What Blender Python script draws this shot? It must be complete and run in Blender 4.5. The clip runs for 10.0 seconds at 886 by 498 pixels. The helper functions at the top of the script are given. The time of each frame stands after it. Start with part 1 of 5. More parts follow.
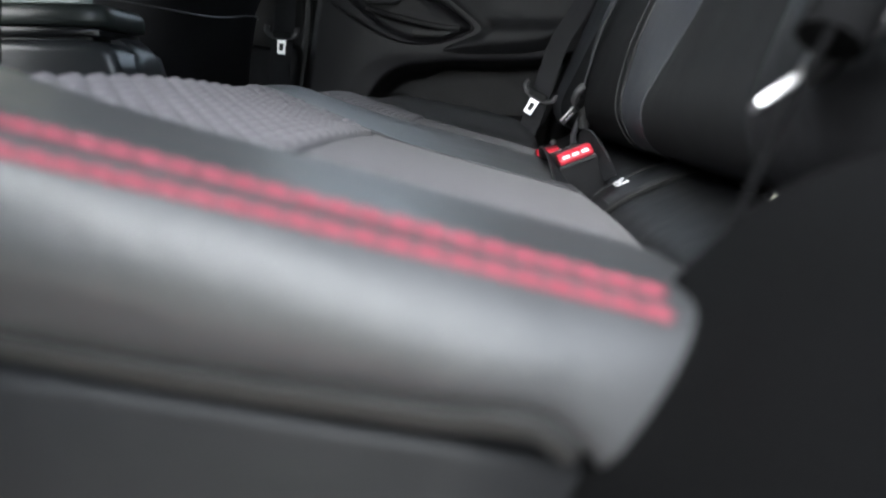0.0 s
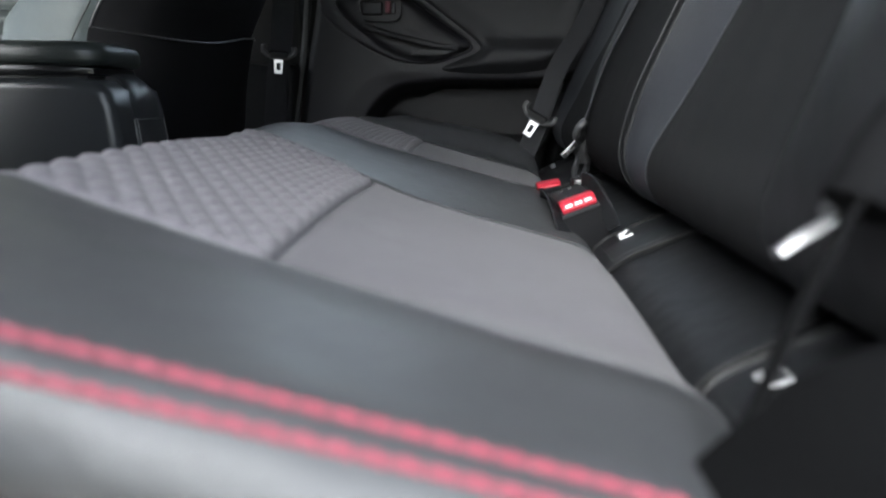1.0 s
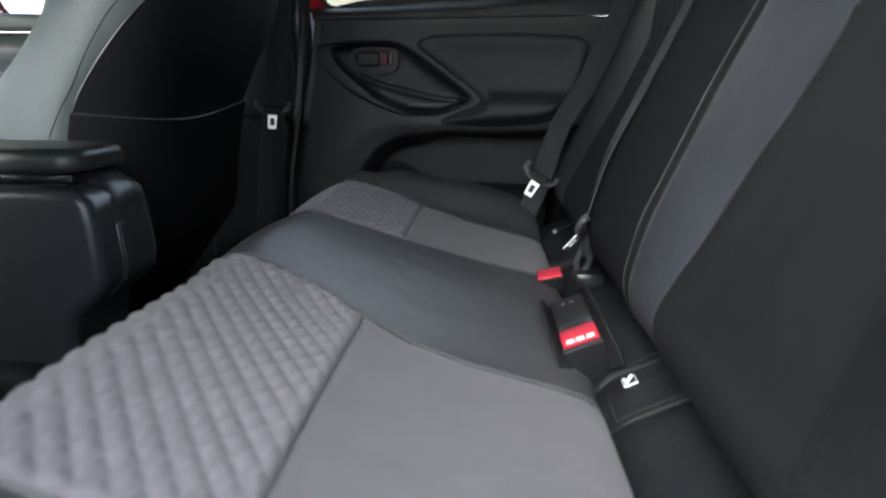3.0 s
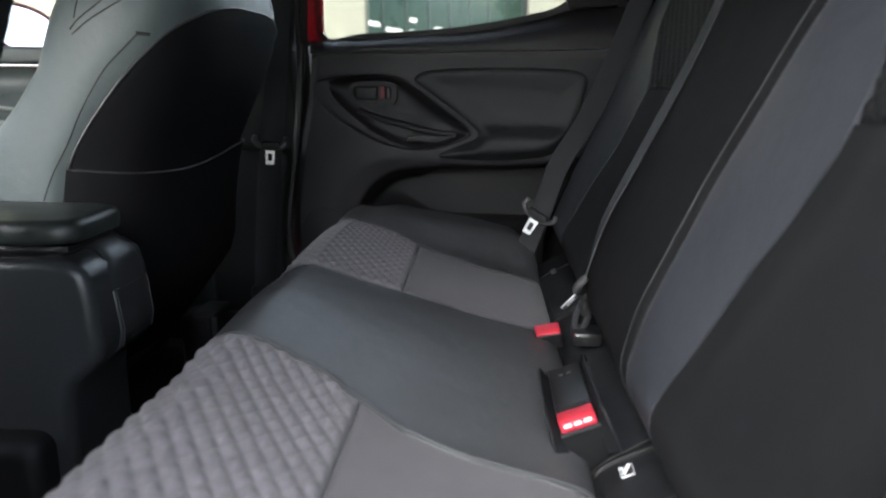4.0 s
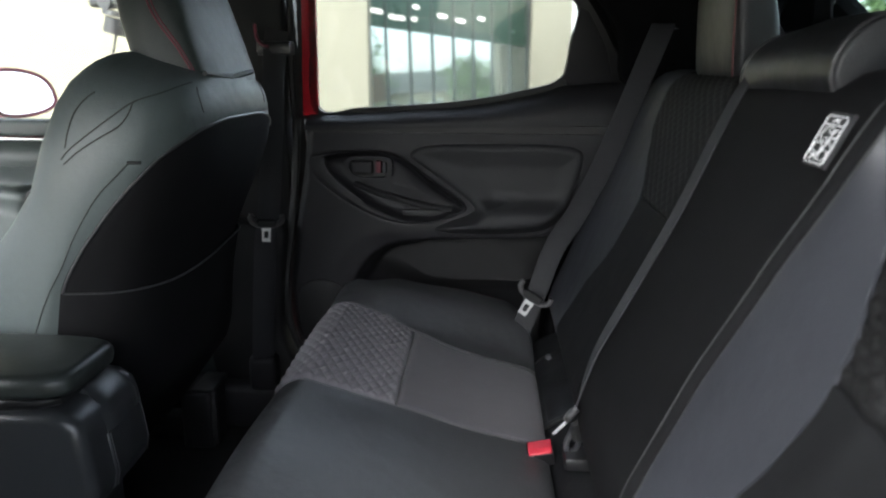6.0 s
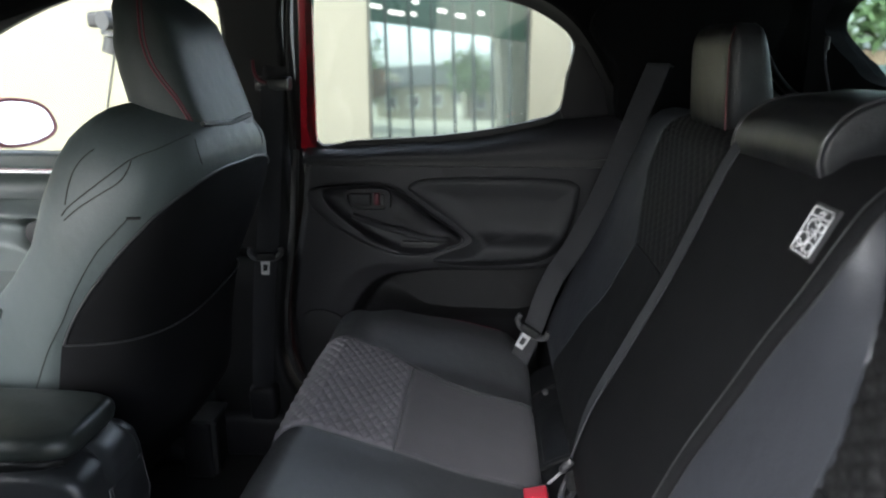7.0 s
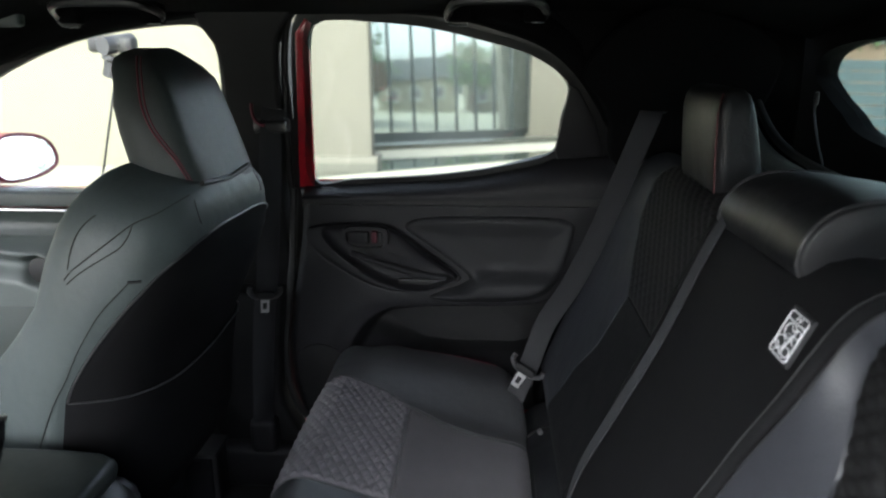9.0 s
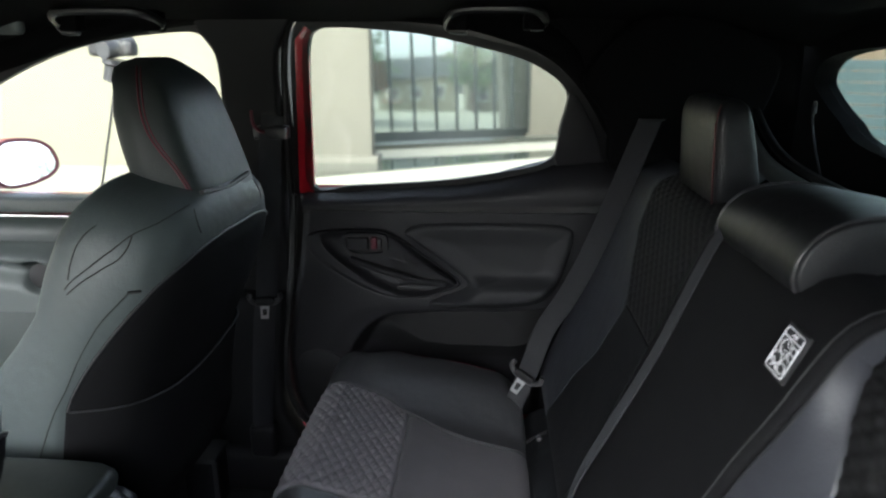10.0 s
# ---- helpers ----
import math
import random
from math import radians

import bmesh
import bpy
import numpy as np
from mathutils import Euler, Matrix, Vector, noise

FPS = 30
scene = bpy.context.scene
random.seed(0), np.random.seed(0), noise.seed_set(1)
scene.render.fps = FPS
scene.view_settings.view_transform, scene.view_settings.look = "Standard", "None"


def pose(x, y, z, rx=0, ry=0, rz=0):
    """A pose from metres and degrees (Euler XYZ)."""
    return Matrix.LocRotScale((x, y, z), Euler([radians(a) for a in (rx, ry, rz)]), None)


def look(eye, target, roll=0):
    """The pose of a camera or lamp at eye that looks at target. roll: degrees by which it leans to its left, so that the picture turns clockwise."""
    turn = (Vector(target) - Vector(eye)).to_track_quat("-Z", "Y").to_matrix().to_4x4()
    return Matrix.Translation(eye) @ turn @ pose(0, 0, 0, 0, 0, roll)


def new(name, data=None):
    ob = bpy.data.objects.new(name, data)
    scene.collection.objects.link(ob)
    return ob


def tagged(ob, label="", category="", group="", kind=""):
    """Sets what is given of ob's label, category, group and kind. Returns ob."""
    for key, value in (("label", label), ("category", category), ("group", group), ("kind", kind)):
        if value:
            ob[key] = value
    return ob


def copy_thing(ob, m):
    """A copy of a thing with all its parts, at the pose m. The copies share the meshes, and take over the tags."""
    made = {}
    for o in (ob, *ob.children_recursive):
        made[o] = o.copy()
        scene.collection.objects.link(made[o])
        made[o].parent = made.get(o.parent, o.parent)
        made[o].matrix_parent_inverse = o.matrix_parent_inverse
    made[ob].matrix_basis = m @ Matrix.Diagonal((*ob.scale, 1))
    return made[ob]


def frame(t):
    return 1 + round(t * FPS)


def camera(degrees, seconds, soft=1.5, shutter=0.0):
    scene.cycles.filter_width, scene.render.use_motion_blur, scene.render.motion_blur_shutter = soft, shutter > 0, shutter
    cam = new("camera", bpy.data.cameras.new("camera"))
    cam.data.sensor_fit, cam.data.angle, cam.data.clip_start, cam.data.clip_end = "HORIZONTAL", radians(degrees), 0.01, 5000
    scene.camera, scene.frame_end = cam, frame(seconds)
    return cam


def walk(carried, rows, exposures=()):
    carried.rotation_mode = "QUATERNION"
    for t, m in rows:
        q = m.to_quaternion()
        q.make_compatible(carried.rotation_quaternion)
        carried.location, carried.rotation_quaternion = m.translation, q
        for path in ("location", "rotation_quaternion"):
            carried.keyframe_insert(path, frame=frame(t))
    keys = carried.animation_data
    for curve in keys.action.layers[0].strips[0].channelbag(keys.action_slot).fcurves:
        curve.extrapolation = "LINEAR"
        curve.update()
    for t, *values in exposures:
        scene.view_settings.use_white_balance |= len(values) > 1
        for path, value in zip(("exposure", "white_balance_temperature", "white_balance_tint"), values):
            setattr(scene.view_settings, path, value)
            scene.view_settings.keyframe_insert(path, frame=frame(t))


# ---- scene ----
from mathutils.bvhtree import BVHTree
cam = camera(64.0, 10.0, 2.1)
PATH = [
    (0, (0.109, -0.847, 0.632), (0.0, 1.109, 0.227), 0.7),
    (0.5, (0.107, -0.835, 0.655), (0.001, 1.119, 0.245), 0.8),
    (1, (0.103, -0.826, 0.682), (0.004, 1.127, 0.264), 0.8),
    (1.5, (0.103, -0.811, 0.71), (0.002, 1.141, 0.285), 0.7),
    (2, (0.101, -0.796, 0.741), (0.003, 1.155, 0.31), 0.8),
    (2.5, (0.105, -0.776, 0.771), (-0.001, 1.173, 0.335), 0.7),
    (4, (0.106, -0.739, 0.89), (0.001, 1.203, 0.422), 0.6),
    (4.5, (0.106, -0.727, 0.931), (0.002, 1.212, 0.453), 0.6),
    (5, (0.112, -0.715, 0.978), (0.0, 1.221, 0.487), 0.5),
    (5.5, (0.116, -0.705, 1.022), (0.0, 1.227, 0.518), 0.4),
    (6, (0.118, -0.696, 1.068), (0.002, 1.233, 0.552), 0.3),
    (7.5, (0.126, -0.683, 1.177), (0.007, 1.238, 0.635), 0.0),
    (8, (0.129, -0.681, 1.205), (0.008, 1.239, 0.657), -0.0),
    (8.5, (0.131, -0.68, 1.223), (0.009, 1.239, 0.672), -0.0),
    (9, (0.133, -0.679, 1.238), (0.01, 1.238, 0.682), -0.1),
    (9.5, (0.133, -0.679, 1.246), (0.011, 1.238, 0.689), -0.1),
    (10, (0.135, -0.678, 1.253), (0.011, 1.238, 0.694), -0.1),
]
EXPOSURES = [(0.0, 2.6, 6050, 6), (2.5, 2.75, 6050, 7), (5.0, 2.8, 6150, 8), (7.5, 2.7, 6000, 8), (10.0, 2.6, 6000, 8)]
walk(cam, [(t, look(eye, target, roll)) for t, eye, target, roll in PATH], EXPOSURES)
cam.data.dof.use_dof = True
cam.data.dof.focus_distance = 0.95
cam.data.dof.aperture_fstop = 5.0

# ---- world and light ----
world = bpy.data.worlds.new("world")
scene.world = world
world.use_nodes = True
wn = world.node_tree
sky = wn.nodes.new("ShaderNodeTexSky")
sky.sky_type = "NISHITA"
sky.sun_disc = False
sky.sun_elevation = radians(36)
sky.sun_rotation = radians(208)
sky.dust_density = 3.0
haze = wn.nodes.new("ShaderNodeHueSaturation")
haze.inputs["Saturation"].default_value = 0.38
wn.links.new(sky.outputs[0], haze.inputs["Color"])
wn.links.new(haze.outputs[0], wn.nodes["Background"].inputs[0])
wn.nodes["Background"].inputs[1].default_value = 0.15
sun = new("sun", bpy.data.lights.new("sun", "SUN"))
sun.data.energy = 1.75
sun.data.angle = radians(70)
sun.data.color = (1.0, 0.97, 0.93)
sun.matrix_world = look((-4.7, -8.8, 7.25), (0, 0, 0))


# ---- materials ----
def material(name, color, rough=0.5, metal=0.0, grain=0.0, grain_size=300.0, stain=0.25, stain_size=5.0, sheen=0.0, spec=0.5,
             coat=0.0, wave=0.0, wave_size=600.0, rough_var=0.08, dent=0.0):
    m = bpy.data.materials.new(name)
    m.use_nodes = True
    nt = m.node_tree
    b = nt.nodes["Principled BSDF"]
    b.inputs["Metallic"].default_value = metal
    b.inputs["Specular IOR Level"].default_value = spec
    b.inputs["Sheen Weight"].default_value = sheen
    b.inputs["Sheen Roughness"].default_value = 0.5
    b.inputs["Coat Weight"].default_value = coat
    b.inputs["Coat Roughness"].default_value = 0.1
    tc = nt.nodes.new("ShaderNodeTexCoord")
    big = nt.nodes.new("ShaderNodeTexNoise")
    big.inputs["Scale"].default_value = stain_size
    big.inputs["Detail"].default_value = 5
    fine = nt.nodes.new("ShaderNodeTexNoise")
    fine.inputs["Scale"].default_value = grain_size
    fine.inputs["Detail"].default_value = 3
    nt.links.new(tc.outputs["Object"], big.inputs["Vector"])
    nt.links.new(tc.outputs["Object"], fine.inputs["Vector"])
    mix = nt.nodes.new("ShaderNodeMix")
    mix.data_type = "RGBA"
    mix.inputs["A"].default_value = (*[c * (1 - stain) for c in color], 1)
    mix.inputs["B"].default_value = (*[min(1, c * (1 + stain)) for c in color], 1)
    add = nt.nodes.new("ShaderNodeMath")
    add.operation = "MULTIPLY_ADD"
    add.inputs[1].default_value = 0.35
    nt.links.new(fine.outputs["Fac"], add.inputs[0])
    sc = nt.nodes.new("ShaderNodeMath")
    sc.operation = "MULTIPLY"
    sc.inputs[1].default_value = 0.65
    nt.links.new(big.outputs["Fac"], sc.inputs[0])
    nt.links.new(sc.outputs[0], add.inputs[2])
    nt.links.new(add.outputs[0], mix.inputs["Factor"])
    nt.links.new(mix.outputs["Result"], b.inputs["Base Color"])
    mr = nt.nodes.new("ShaderNodeMapRange")
    mr.inputs["To Min"].default_value = max(0.02, rough - rough_var)
    mr.inputs["To Max"].default_value = min(1, rough + rough_var)
    nt.links.new(big.outputs["Fac"], mr.inputs["Value"])
    nt.links.new(mr.outputs["Result"], b.inputs["Roughness"])
    if grain or wave:
        bump = nt.nodes.new("ShaderNodeBump")
        bump.inputs["Strength"].default_value = max(grain, wave)
        bump.inputs["Distance"].default_value = 0.001
        if wave:
            w = nt.nodes.new("ShaderNodeTexWave")
            w.inputs["Scale"].default_value = wave_size
            w.inputs["Distortion"].default_value = 1.5
            w.bands_direction = "DIAGONAL"
            nt.links.new(tc.outputs["Object"], w.inputs["Vector"])
            nt.links.new(w.outputs["Fac"], bump.inputs["Height"])
        else:
            nt.links.new(fine.outputs["Fac"], bump.inputs["Height"])
        nt.links.new(bump.outputs[0], b.inputs["Normal"])
        if dent:
            soft = nt.nodes.new("ShaderNodeTexNoise")
            soft.inputs["Scale"].default_value = 22
            soft.inputs["Detail"].default_value = 2
            nt.links.new(tc.outputs["Object"], soft.inputs["Vector"])
            low = nt.nodes.new("ShaderNodeBump")
            low.inputs["Strength"].default_value = dent
            low.inputs["Distance"].default_value = 0.006
            nt.links.new(soft.outputs["Fac"], low.inputs["Height"])
            nt.links.new(low.outputs[0], bump.inputs["Normal"])
    return m


def glass(name, tint, rough=0.0):
    m = bpy.data.materials.new(name)
    m.use_nodes = True
    b = m.node_tree.nodes["Principled BSDF"]
    b.inputs["Base Color"].default_value = (*tint, 1)
    b.inputs["Roughness"].default_value = rough
    b.inputs["Transmission Weight"].default_value = 1.0
    b.inputs["IOR"].default_value = 1.45
    return m


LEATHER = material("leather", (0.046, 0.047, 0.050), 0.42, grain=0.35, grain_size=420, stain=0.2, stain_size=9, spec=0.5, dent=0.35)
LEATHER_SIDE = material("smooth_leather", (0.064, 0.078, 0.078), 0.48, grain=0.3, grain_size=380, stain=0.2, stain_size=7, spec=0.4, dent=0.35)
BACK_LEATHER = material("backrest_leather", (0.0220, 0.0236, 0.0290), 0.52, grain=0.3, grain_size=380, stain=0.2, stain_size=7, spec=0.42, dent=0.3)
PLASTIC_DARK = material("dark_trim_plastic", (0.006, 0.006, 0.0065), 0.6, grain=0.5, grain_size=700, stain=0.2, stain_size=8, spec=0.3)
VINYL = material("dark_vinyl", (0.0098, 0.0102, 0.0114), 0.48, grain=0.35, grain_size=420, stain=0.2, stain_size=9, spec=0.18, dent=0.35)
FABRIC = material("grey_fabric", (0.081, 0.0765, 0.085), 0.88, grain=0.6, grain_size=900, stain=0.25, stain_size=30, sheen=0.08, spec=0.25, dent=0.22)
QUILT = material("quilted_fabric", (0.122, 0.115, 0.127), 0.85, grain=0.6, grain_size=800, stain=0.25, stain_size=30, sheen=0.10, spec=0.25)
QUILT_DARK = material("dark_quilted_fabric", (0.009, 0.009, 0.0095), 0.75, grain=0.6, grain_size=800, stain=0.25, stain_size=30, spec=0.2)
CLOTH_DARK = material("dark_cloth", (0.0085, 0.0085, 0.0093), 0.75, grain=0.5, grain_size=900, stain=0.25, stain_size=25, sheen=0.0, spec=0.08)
PLASTIC = material("grained_plastic", (0.0118, 0.0116, 0.0134), 0.5, grain=0.5, grain_size=700, stain=0.2, stain_size=8, spec=0.28)
PLASTIC_SMOOTH = material("satin_plastic", (0.010, 0.010, 0.011), 0.32, grain=0.1, grain_size=900, stain=0.15, stain_size=8)
# Dark trim plastic in two pale tones: the window light is in the colour.
PLASTIC_LIT = material("lit_grey_plastic", (0.10, 0.115, 0.11), 0.5, grain=0.4, grain_size=700, stain=0.15, stain_size=8)
DOOR_MID = material("lit_green_plastic", (0.045, 0.056, 0.052), 0.5, grain=0.4, grain_size=700, stain=0.15, stain_size=8)
RUBBER = material("black_rubber", (0.008, 0.008, 0.008), 0.6, stain=0.2)
HEADLINER = material("black_headliner", (0.0022, 0.0022, 0.0026), 0.95, grain=0.6, grain_size=1200, stain=0.2, stain_size=20, spec=0.1)
CARPET = material("black_carpet", (0.022, 0.022, 0.0225), 0.95, grain=1.0, grain_size=500, stain=0.4, stain_size=40, spec=0.1)
WEBBING = material("belt_webbing", (0.024, 0.025, 0.0285), 0.6, wave=0.6, wave_size=330, stain=0.15, stain_size=20)
# Copy of WEBBING with the shade on the side belts put in its colour.
BELT_SHADED = material("shaded_belt_webbing", (0.0125, 0.0130, 0.0155), 0.62, wave=0.6, wave_size=330, stain=0.15, stain_size=20)
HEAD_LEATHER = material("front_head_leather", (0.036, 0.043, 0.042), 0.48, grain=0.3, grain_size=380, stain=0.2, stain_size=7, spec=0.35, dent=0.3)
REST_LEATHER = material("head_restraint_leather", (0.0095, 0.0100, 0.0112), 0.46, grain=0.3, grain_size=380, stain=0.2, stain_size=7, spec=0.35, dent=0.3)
CHROME = material("bright_steel", (0.52, 0.52, 0.53), 0.32, metal=1.0, stain=0.1)
TRIM_CLOTH = material("black_trim_cloth", (0.0042, 0.0042, 0.0046), 0.85, grain=0.5, grain_size=900, stain=0.25, stain_size=25, spec=0.06)
# Light grey carries the rear window's light on the trim round the tailgate.
PILLAR_LIT = material("pillar_trim", (0.11, 0.125, 0.118), 0.6, grain=0.4, grain_size=700, stain=0.15, stain_size=8)
RED_PLASTIC = material("red_plastic", (0.38, 0.015, 0.03), 0.4, stain=0.1)
RED_THREAD = material("red_thread", (0.26, 0.046, 0.072), 0.6, stain=0.2, stain_size=200)
RED_DARK = material("dark_red_piping", (0.10, 0.009, 0.020), 0.6, stain=0.2)
PAINT = material("red_car_paint", (0.36, 0.006, 0.016), 0.3, coat=1.0, stain=0.05)
WHITE_PRINT = material("white_print", (0.75, 0.75, 0.77), 0.6, stain=0.05)
LABEL_BACK = material("black_label_cloth", (0.015, 0.015, 0.017), 0.6, stain=0.1)
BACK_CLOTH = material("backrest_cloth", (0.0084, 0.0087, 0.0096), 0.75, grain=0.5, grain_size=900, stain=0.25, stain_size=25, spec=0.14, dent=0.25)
CONSOLE = material("console_plastic", (0.031, 0.033, 0.0355), 0.31, grain=0.2, grain_size=900, stain=0.15, stain_size=8)
LID = material("lid_leather", (0.026, 0.031, 0.029), 0.40, grain=0.3, grain_size=420, stain=0.2, stain_size=9, spec=0.5, dent=0.2)
DOOR_PAD = material("door_pad", (0.0138, 0.0141, 0.0158), 0.6, grain=0.4, grain_size=600, stain=0.2, stain_size=9, spec=0.3)
RED_DEEP = material("deep_red_seam", (0.065, 0.008, 0.012), 0.6, stain=0.2)
SEAM = material("dark_seam", (0.012, 0.013, 0.013), 0.6, stain=0.1)
SATIN_MID = material("lever_plastic", (0.035, 0.035, 0.037), 0.4, stain=0.1)
THREAD = material("grey_thread", (0.017, 0.018, 0.019), 0.6, stain=0.1)
GLASS = glass("clear_glass", (0.93, 0.96, 0.94))
GLASS_TINTED = glass("tinted_glass", (0.55, 0.66, 0.64))
CONCRETE = material("concrete", (0.116, 0.112, 0.084), 0.85, grain=0.5, grain_size=40, stain=0.12, stain_size=1.5)
PLASTER = material("white_plaster", (0.20, 0.19, 0.133), 0.9, grain=0.3, grain_size=60, stain=0.05, stain_size=1.0)
PAVING = material("pale_paving", (0.29, 0.28, 0.205), 0.85, grain=0.4, grain_size=30, stain=0.12, stain_size=0.8)
UPPER_GLASS = material("upper_glazing", (0.030, 0.052, 0.040), 0.3, stain=0.3, stain_size=0.8, spec=0.15)
WET_STONE = material("wet_stone", (0.050, 0.054, 0.040), 0.35, grain=0.4, grain_size=30, stain=0.3, stain_size=0.8)
MULLION = material("dark_mullion", (0.045, 0.055, 0.052), 0.4, metal=0.3)
FACADE_GLASS = material("mirror_glazing", (0.42, 0.48, 0.46), 0.04, metal=0.9, stain=0.1, stain_size=0.6, rough_var=0.02)
WATER = material("still_water", (0.035, 0.045, 0.035), 0.06, stain=0.3, stain_size=0.7, spec=0.8, rough_var=0.03)
ROOM_DARK = material("dark_soffit", (0.05, 0.055, 0.05), 0.7, stain=0.2, stain_size=1)
LAMP_WARM = bpy.data.materials.new("office_lamp")
LAMP_WARM.use_nodes = True
LAMP_WARM.node_tree.nodes["Principled BSDF"].inputs["Emission Color"].default_value = (1.0, 0.8, 0.5, 1)
LAMP_WARM.node_tree.nodes["Principled BSDF"].inputs["Emission Strength"].default_value = 0.13
LEAF = material("leaf", (0.06, 0.10, 0.035), 0.6, stain=0.5, stain_size=3)
BARK = material("bark", (0.10, 0.075, 0.055), 0.9, grain=0.8, grain_size=20, stain=0.3)
SLAT = material("teal_cladding", (0.020, 0.037, 0.038), 0.6, stain=0.2, stain_size=2)
EARTH = material("brown_bank", (0.13, 0.085, 0.05), 0.9, grain=0.5, grain_size=10, stain=0.3, stain_size=1)


# ---- mesh helpers ----
BASE = {}


def thing(name, label, category, base=(0, 0, 0), group="", kind=""):
    ob = new(name)
    ob.empty_display_size = 0.05
    ob.location = base
    BASE[ob.name] = Vector(base)
    return tagged(ob, label, category, group, kind)


def part(name, bm, mat, parent=None, label="", sharp=38):
    """Links a bmesh, given in world places, as one mesh object under parent."""
    bmesh.ops.remove_doubles(bm, verts=bm.verts, dist=1e-6)
    bmesh.ops.recalc_face_normals(bm, faces=bm.faces)
    lim = radians(sharp)
    for f in bm.faces:
        f.smooth = True
    for e in bm.edges:
        if len(e.link_faces) == 2 and e.calc_face_angle(0) > lim:
            e.smooth = False
    me = bpy.data.meshes.new(name)
    bm.to_mesh(me)
    bm.free()
    me.materials.append(mat)
    ob = new(name, me)
    if parent:
        ob.parent = parent
        if parent.name in BASE:
            ob.matrix_parent_inverse = Matrix.Translation(-BASE[parent.name])
    if label:
        ob["label"] = label
    return ob


def box(x0, x1, y0, y1, z0, z1, bev=0.004, seg=2, m=None):
    bm = bmesh.new()
    bmesh.ops.create_cube(bm, size=1)
    for v in bm.verts:
        v.co = Vector((x0 + (v.co.x + .5) * (x1 - x0), y0 + (v.co.y + .5) * (y1 - y0), z0 + (v.co.z + .5) * (z1 - z0)))
    if bev:
        bmesh.ops.bevel(bm, geom=bm.edges[:], offset=bev, segments=seg, affect="EDGES", profile=0.5)
    if m is not None:
        bm.transform(m)
    return bm


def curve(pts, n=8, closed=False):
    """Catmull-Rom through the points."""
    P = [Vector(p) for p in pts]
    out = []
    k = len(P)
    for i in range(k if closed else k - 1):
        if closed:
            a, b, c, d = P[i - 1], P[i], P[(i + 1) % k], P[(i + 2) % k]
        else:
            a, b, c, d = P[max(i - 1, 0)], P[i], P[i + 1], P[min(i + 2, k - 1)]
        for j in range(n):
            t = j / n
            out.append(0.5 * ((2 * b) + (c - a) * t + (2 * a - 5 * b + 4 * c - d) * t * t + (3 * b - a - 3 * c + d) * t ** 3))
    if not closed:
        out.append(P[-1])
    return out


def tube(pts, r, n=8, bm=None):
    bm = bm or bmesh.new()
    pts = [Vector(p) for p in pts]
    rings = []
    up = Vector((0.13, 0.31, 0.94)).normalized()
    for i, p in enumerate(pts):
        d = (pts[min(i + 1, len(pts) - 1)] - pts[max(i - 1, 0)]).normalized()
        a = d.cross(up)
        if a.length < 1e-3:
            a = d.cross(Vector((1, 0, 0)))
        a.normalize()
        b = a.cross(d)
        rings.append([bm.verts.new(p + r * (math.cos(q) * a + math.sin(q) * b)) for q in [2 * math.pi * k / n for k in range(n)]])
    for r0, r1 in zip(rings, rings[1:]):
        for k in range(n):
            bm.faces.new((r0[k], r0[(k + 1) % n], r1[(k + 1) % n], r1[k]))
    bm.faces.new(rings[0][::-1])
    bm.faces.new(rings[-1])
    return bm


def loft(rings, cap=True, bm=None):
    bm = bm or bmesh.new()
    vs = [[bm.verts.new(p) for p in r] for r in rings]
    n = len(vs[0])
    for a, b in zip(vs, vs[1:]):
        for k in range(n):
            bm.faces.new((a[k], a[(k + 1) % n], b[(k + 1) % n], b[k]))
    if cap:
        bm.faces.new(vs[0][::-1])
        bm.faces.new(vs[-1])
    return bm


def ribbon(pts, sides, width, thick=0.0022):
    """A strap along the points; sides: its width's direction at each point."""
    rings = []
    pts = [Vector(p) for p in pts]
    for i, p in enumerate(pts):
        d = (pts[min(i + 1, len(pts) - 1)] - pts[max(i - 1, 0)]).normalized()
        s = Vector(sides[i]) if isinstance(sides, list) else Vector(sides)
        s = (s - d * s.dot(d)).normalized()
        n = d.cross(s)
        w, h = width / 2, thick / 2
        rings.append([p + s * w * 0.93 + n * h, p + s * w, p + s * w * 0.93 - n * h, p - s * w * 0.93 - n * h, p - s * w, p - s * w * 0.93 + n * h])
    return loft(rings)


def sheet(fn, us, vs, back, full=False):
    """A solid whose face is fn(u, v), closed by the same border moved by back."""
    bm = bmesh.new()
    g = [[bm.verts.new(fn(u, v)) for v in vs] for u in us]
    nu, nv = len(us), len(vs)
    for i in range(nu - 1):
        for j in range(nv - 1):
            bm.faces.new((g[i][j], g[i + 1][j], g[i + 1][j + 1], g[i][j + 1]))
    rim = [g[i][0] for i in range(nu)] + [g[-1][j] for j in range(1, nv)] + [g[i][-1] for i in range(nu - 2, -1, -1)] + [g[0][j] for j in range(nv - 2, 0, -1)]
    low = [bm.verts.new(v.co + Vector(back)) for v in rim]
    k = len(rim)
    for i in range(k):
        bm.faces.new((rim[i], rim[(i + 1) % k], low[(i + 1) % k], low[i]))
    if not full:
        bm.faces.new(low)
        return bm
    below = {v: w for v, w in zip(rim, low)}
    for row in g:
        for v in row:
            if v not in below:
                below[v] = bm.verts.new(v.co + Vector(back))
    for i in range(nu - 1):
        for j in range(nv - 1):
            bm.faces.new([below[v] for v in (g[i][j + 1], g[i + 1][j + 1], g[i + 1][j], g[i][j])])
    return bm


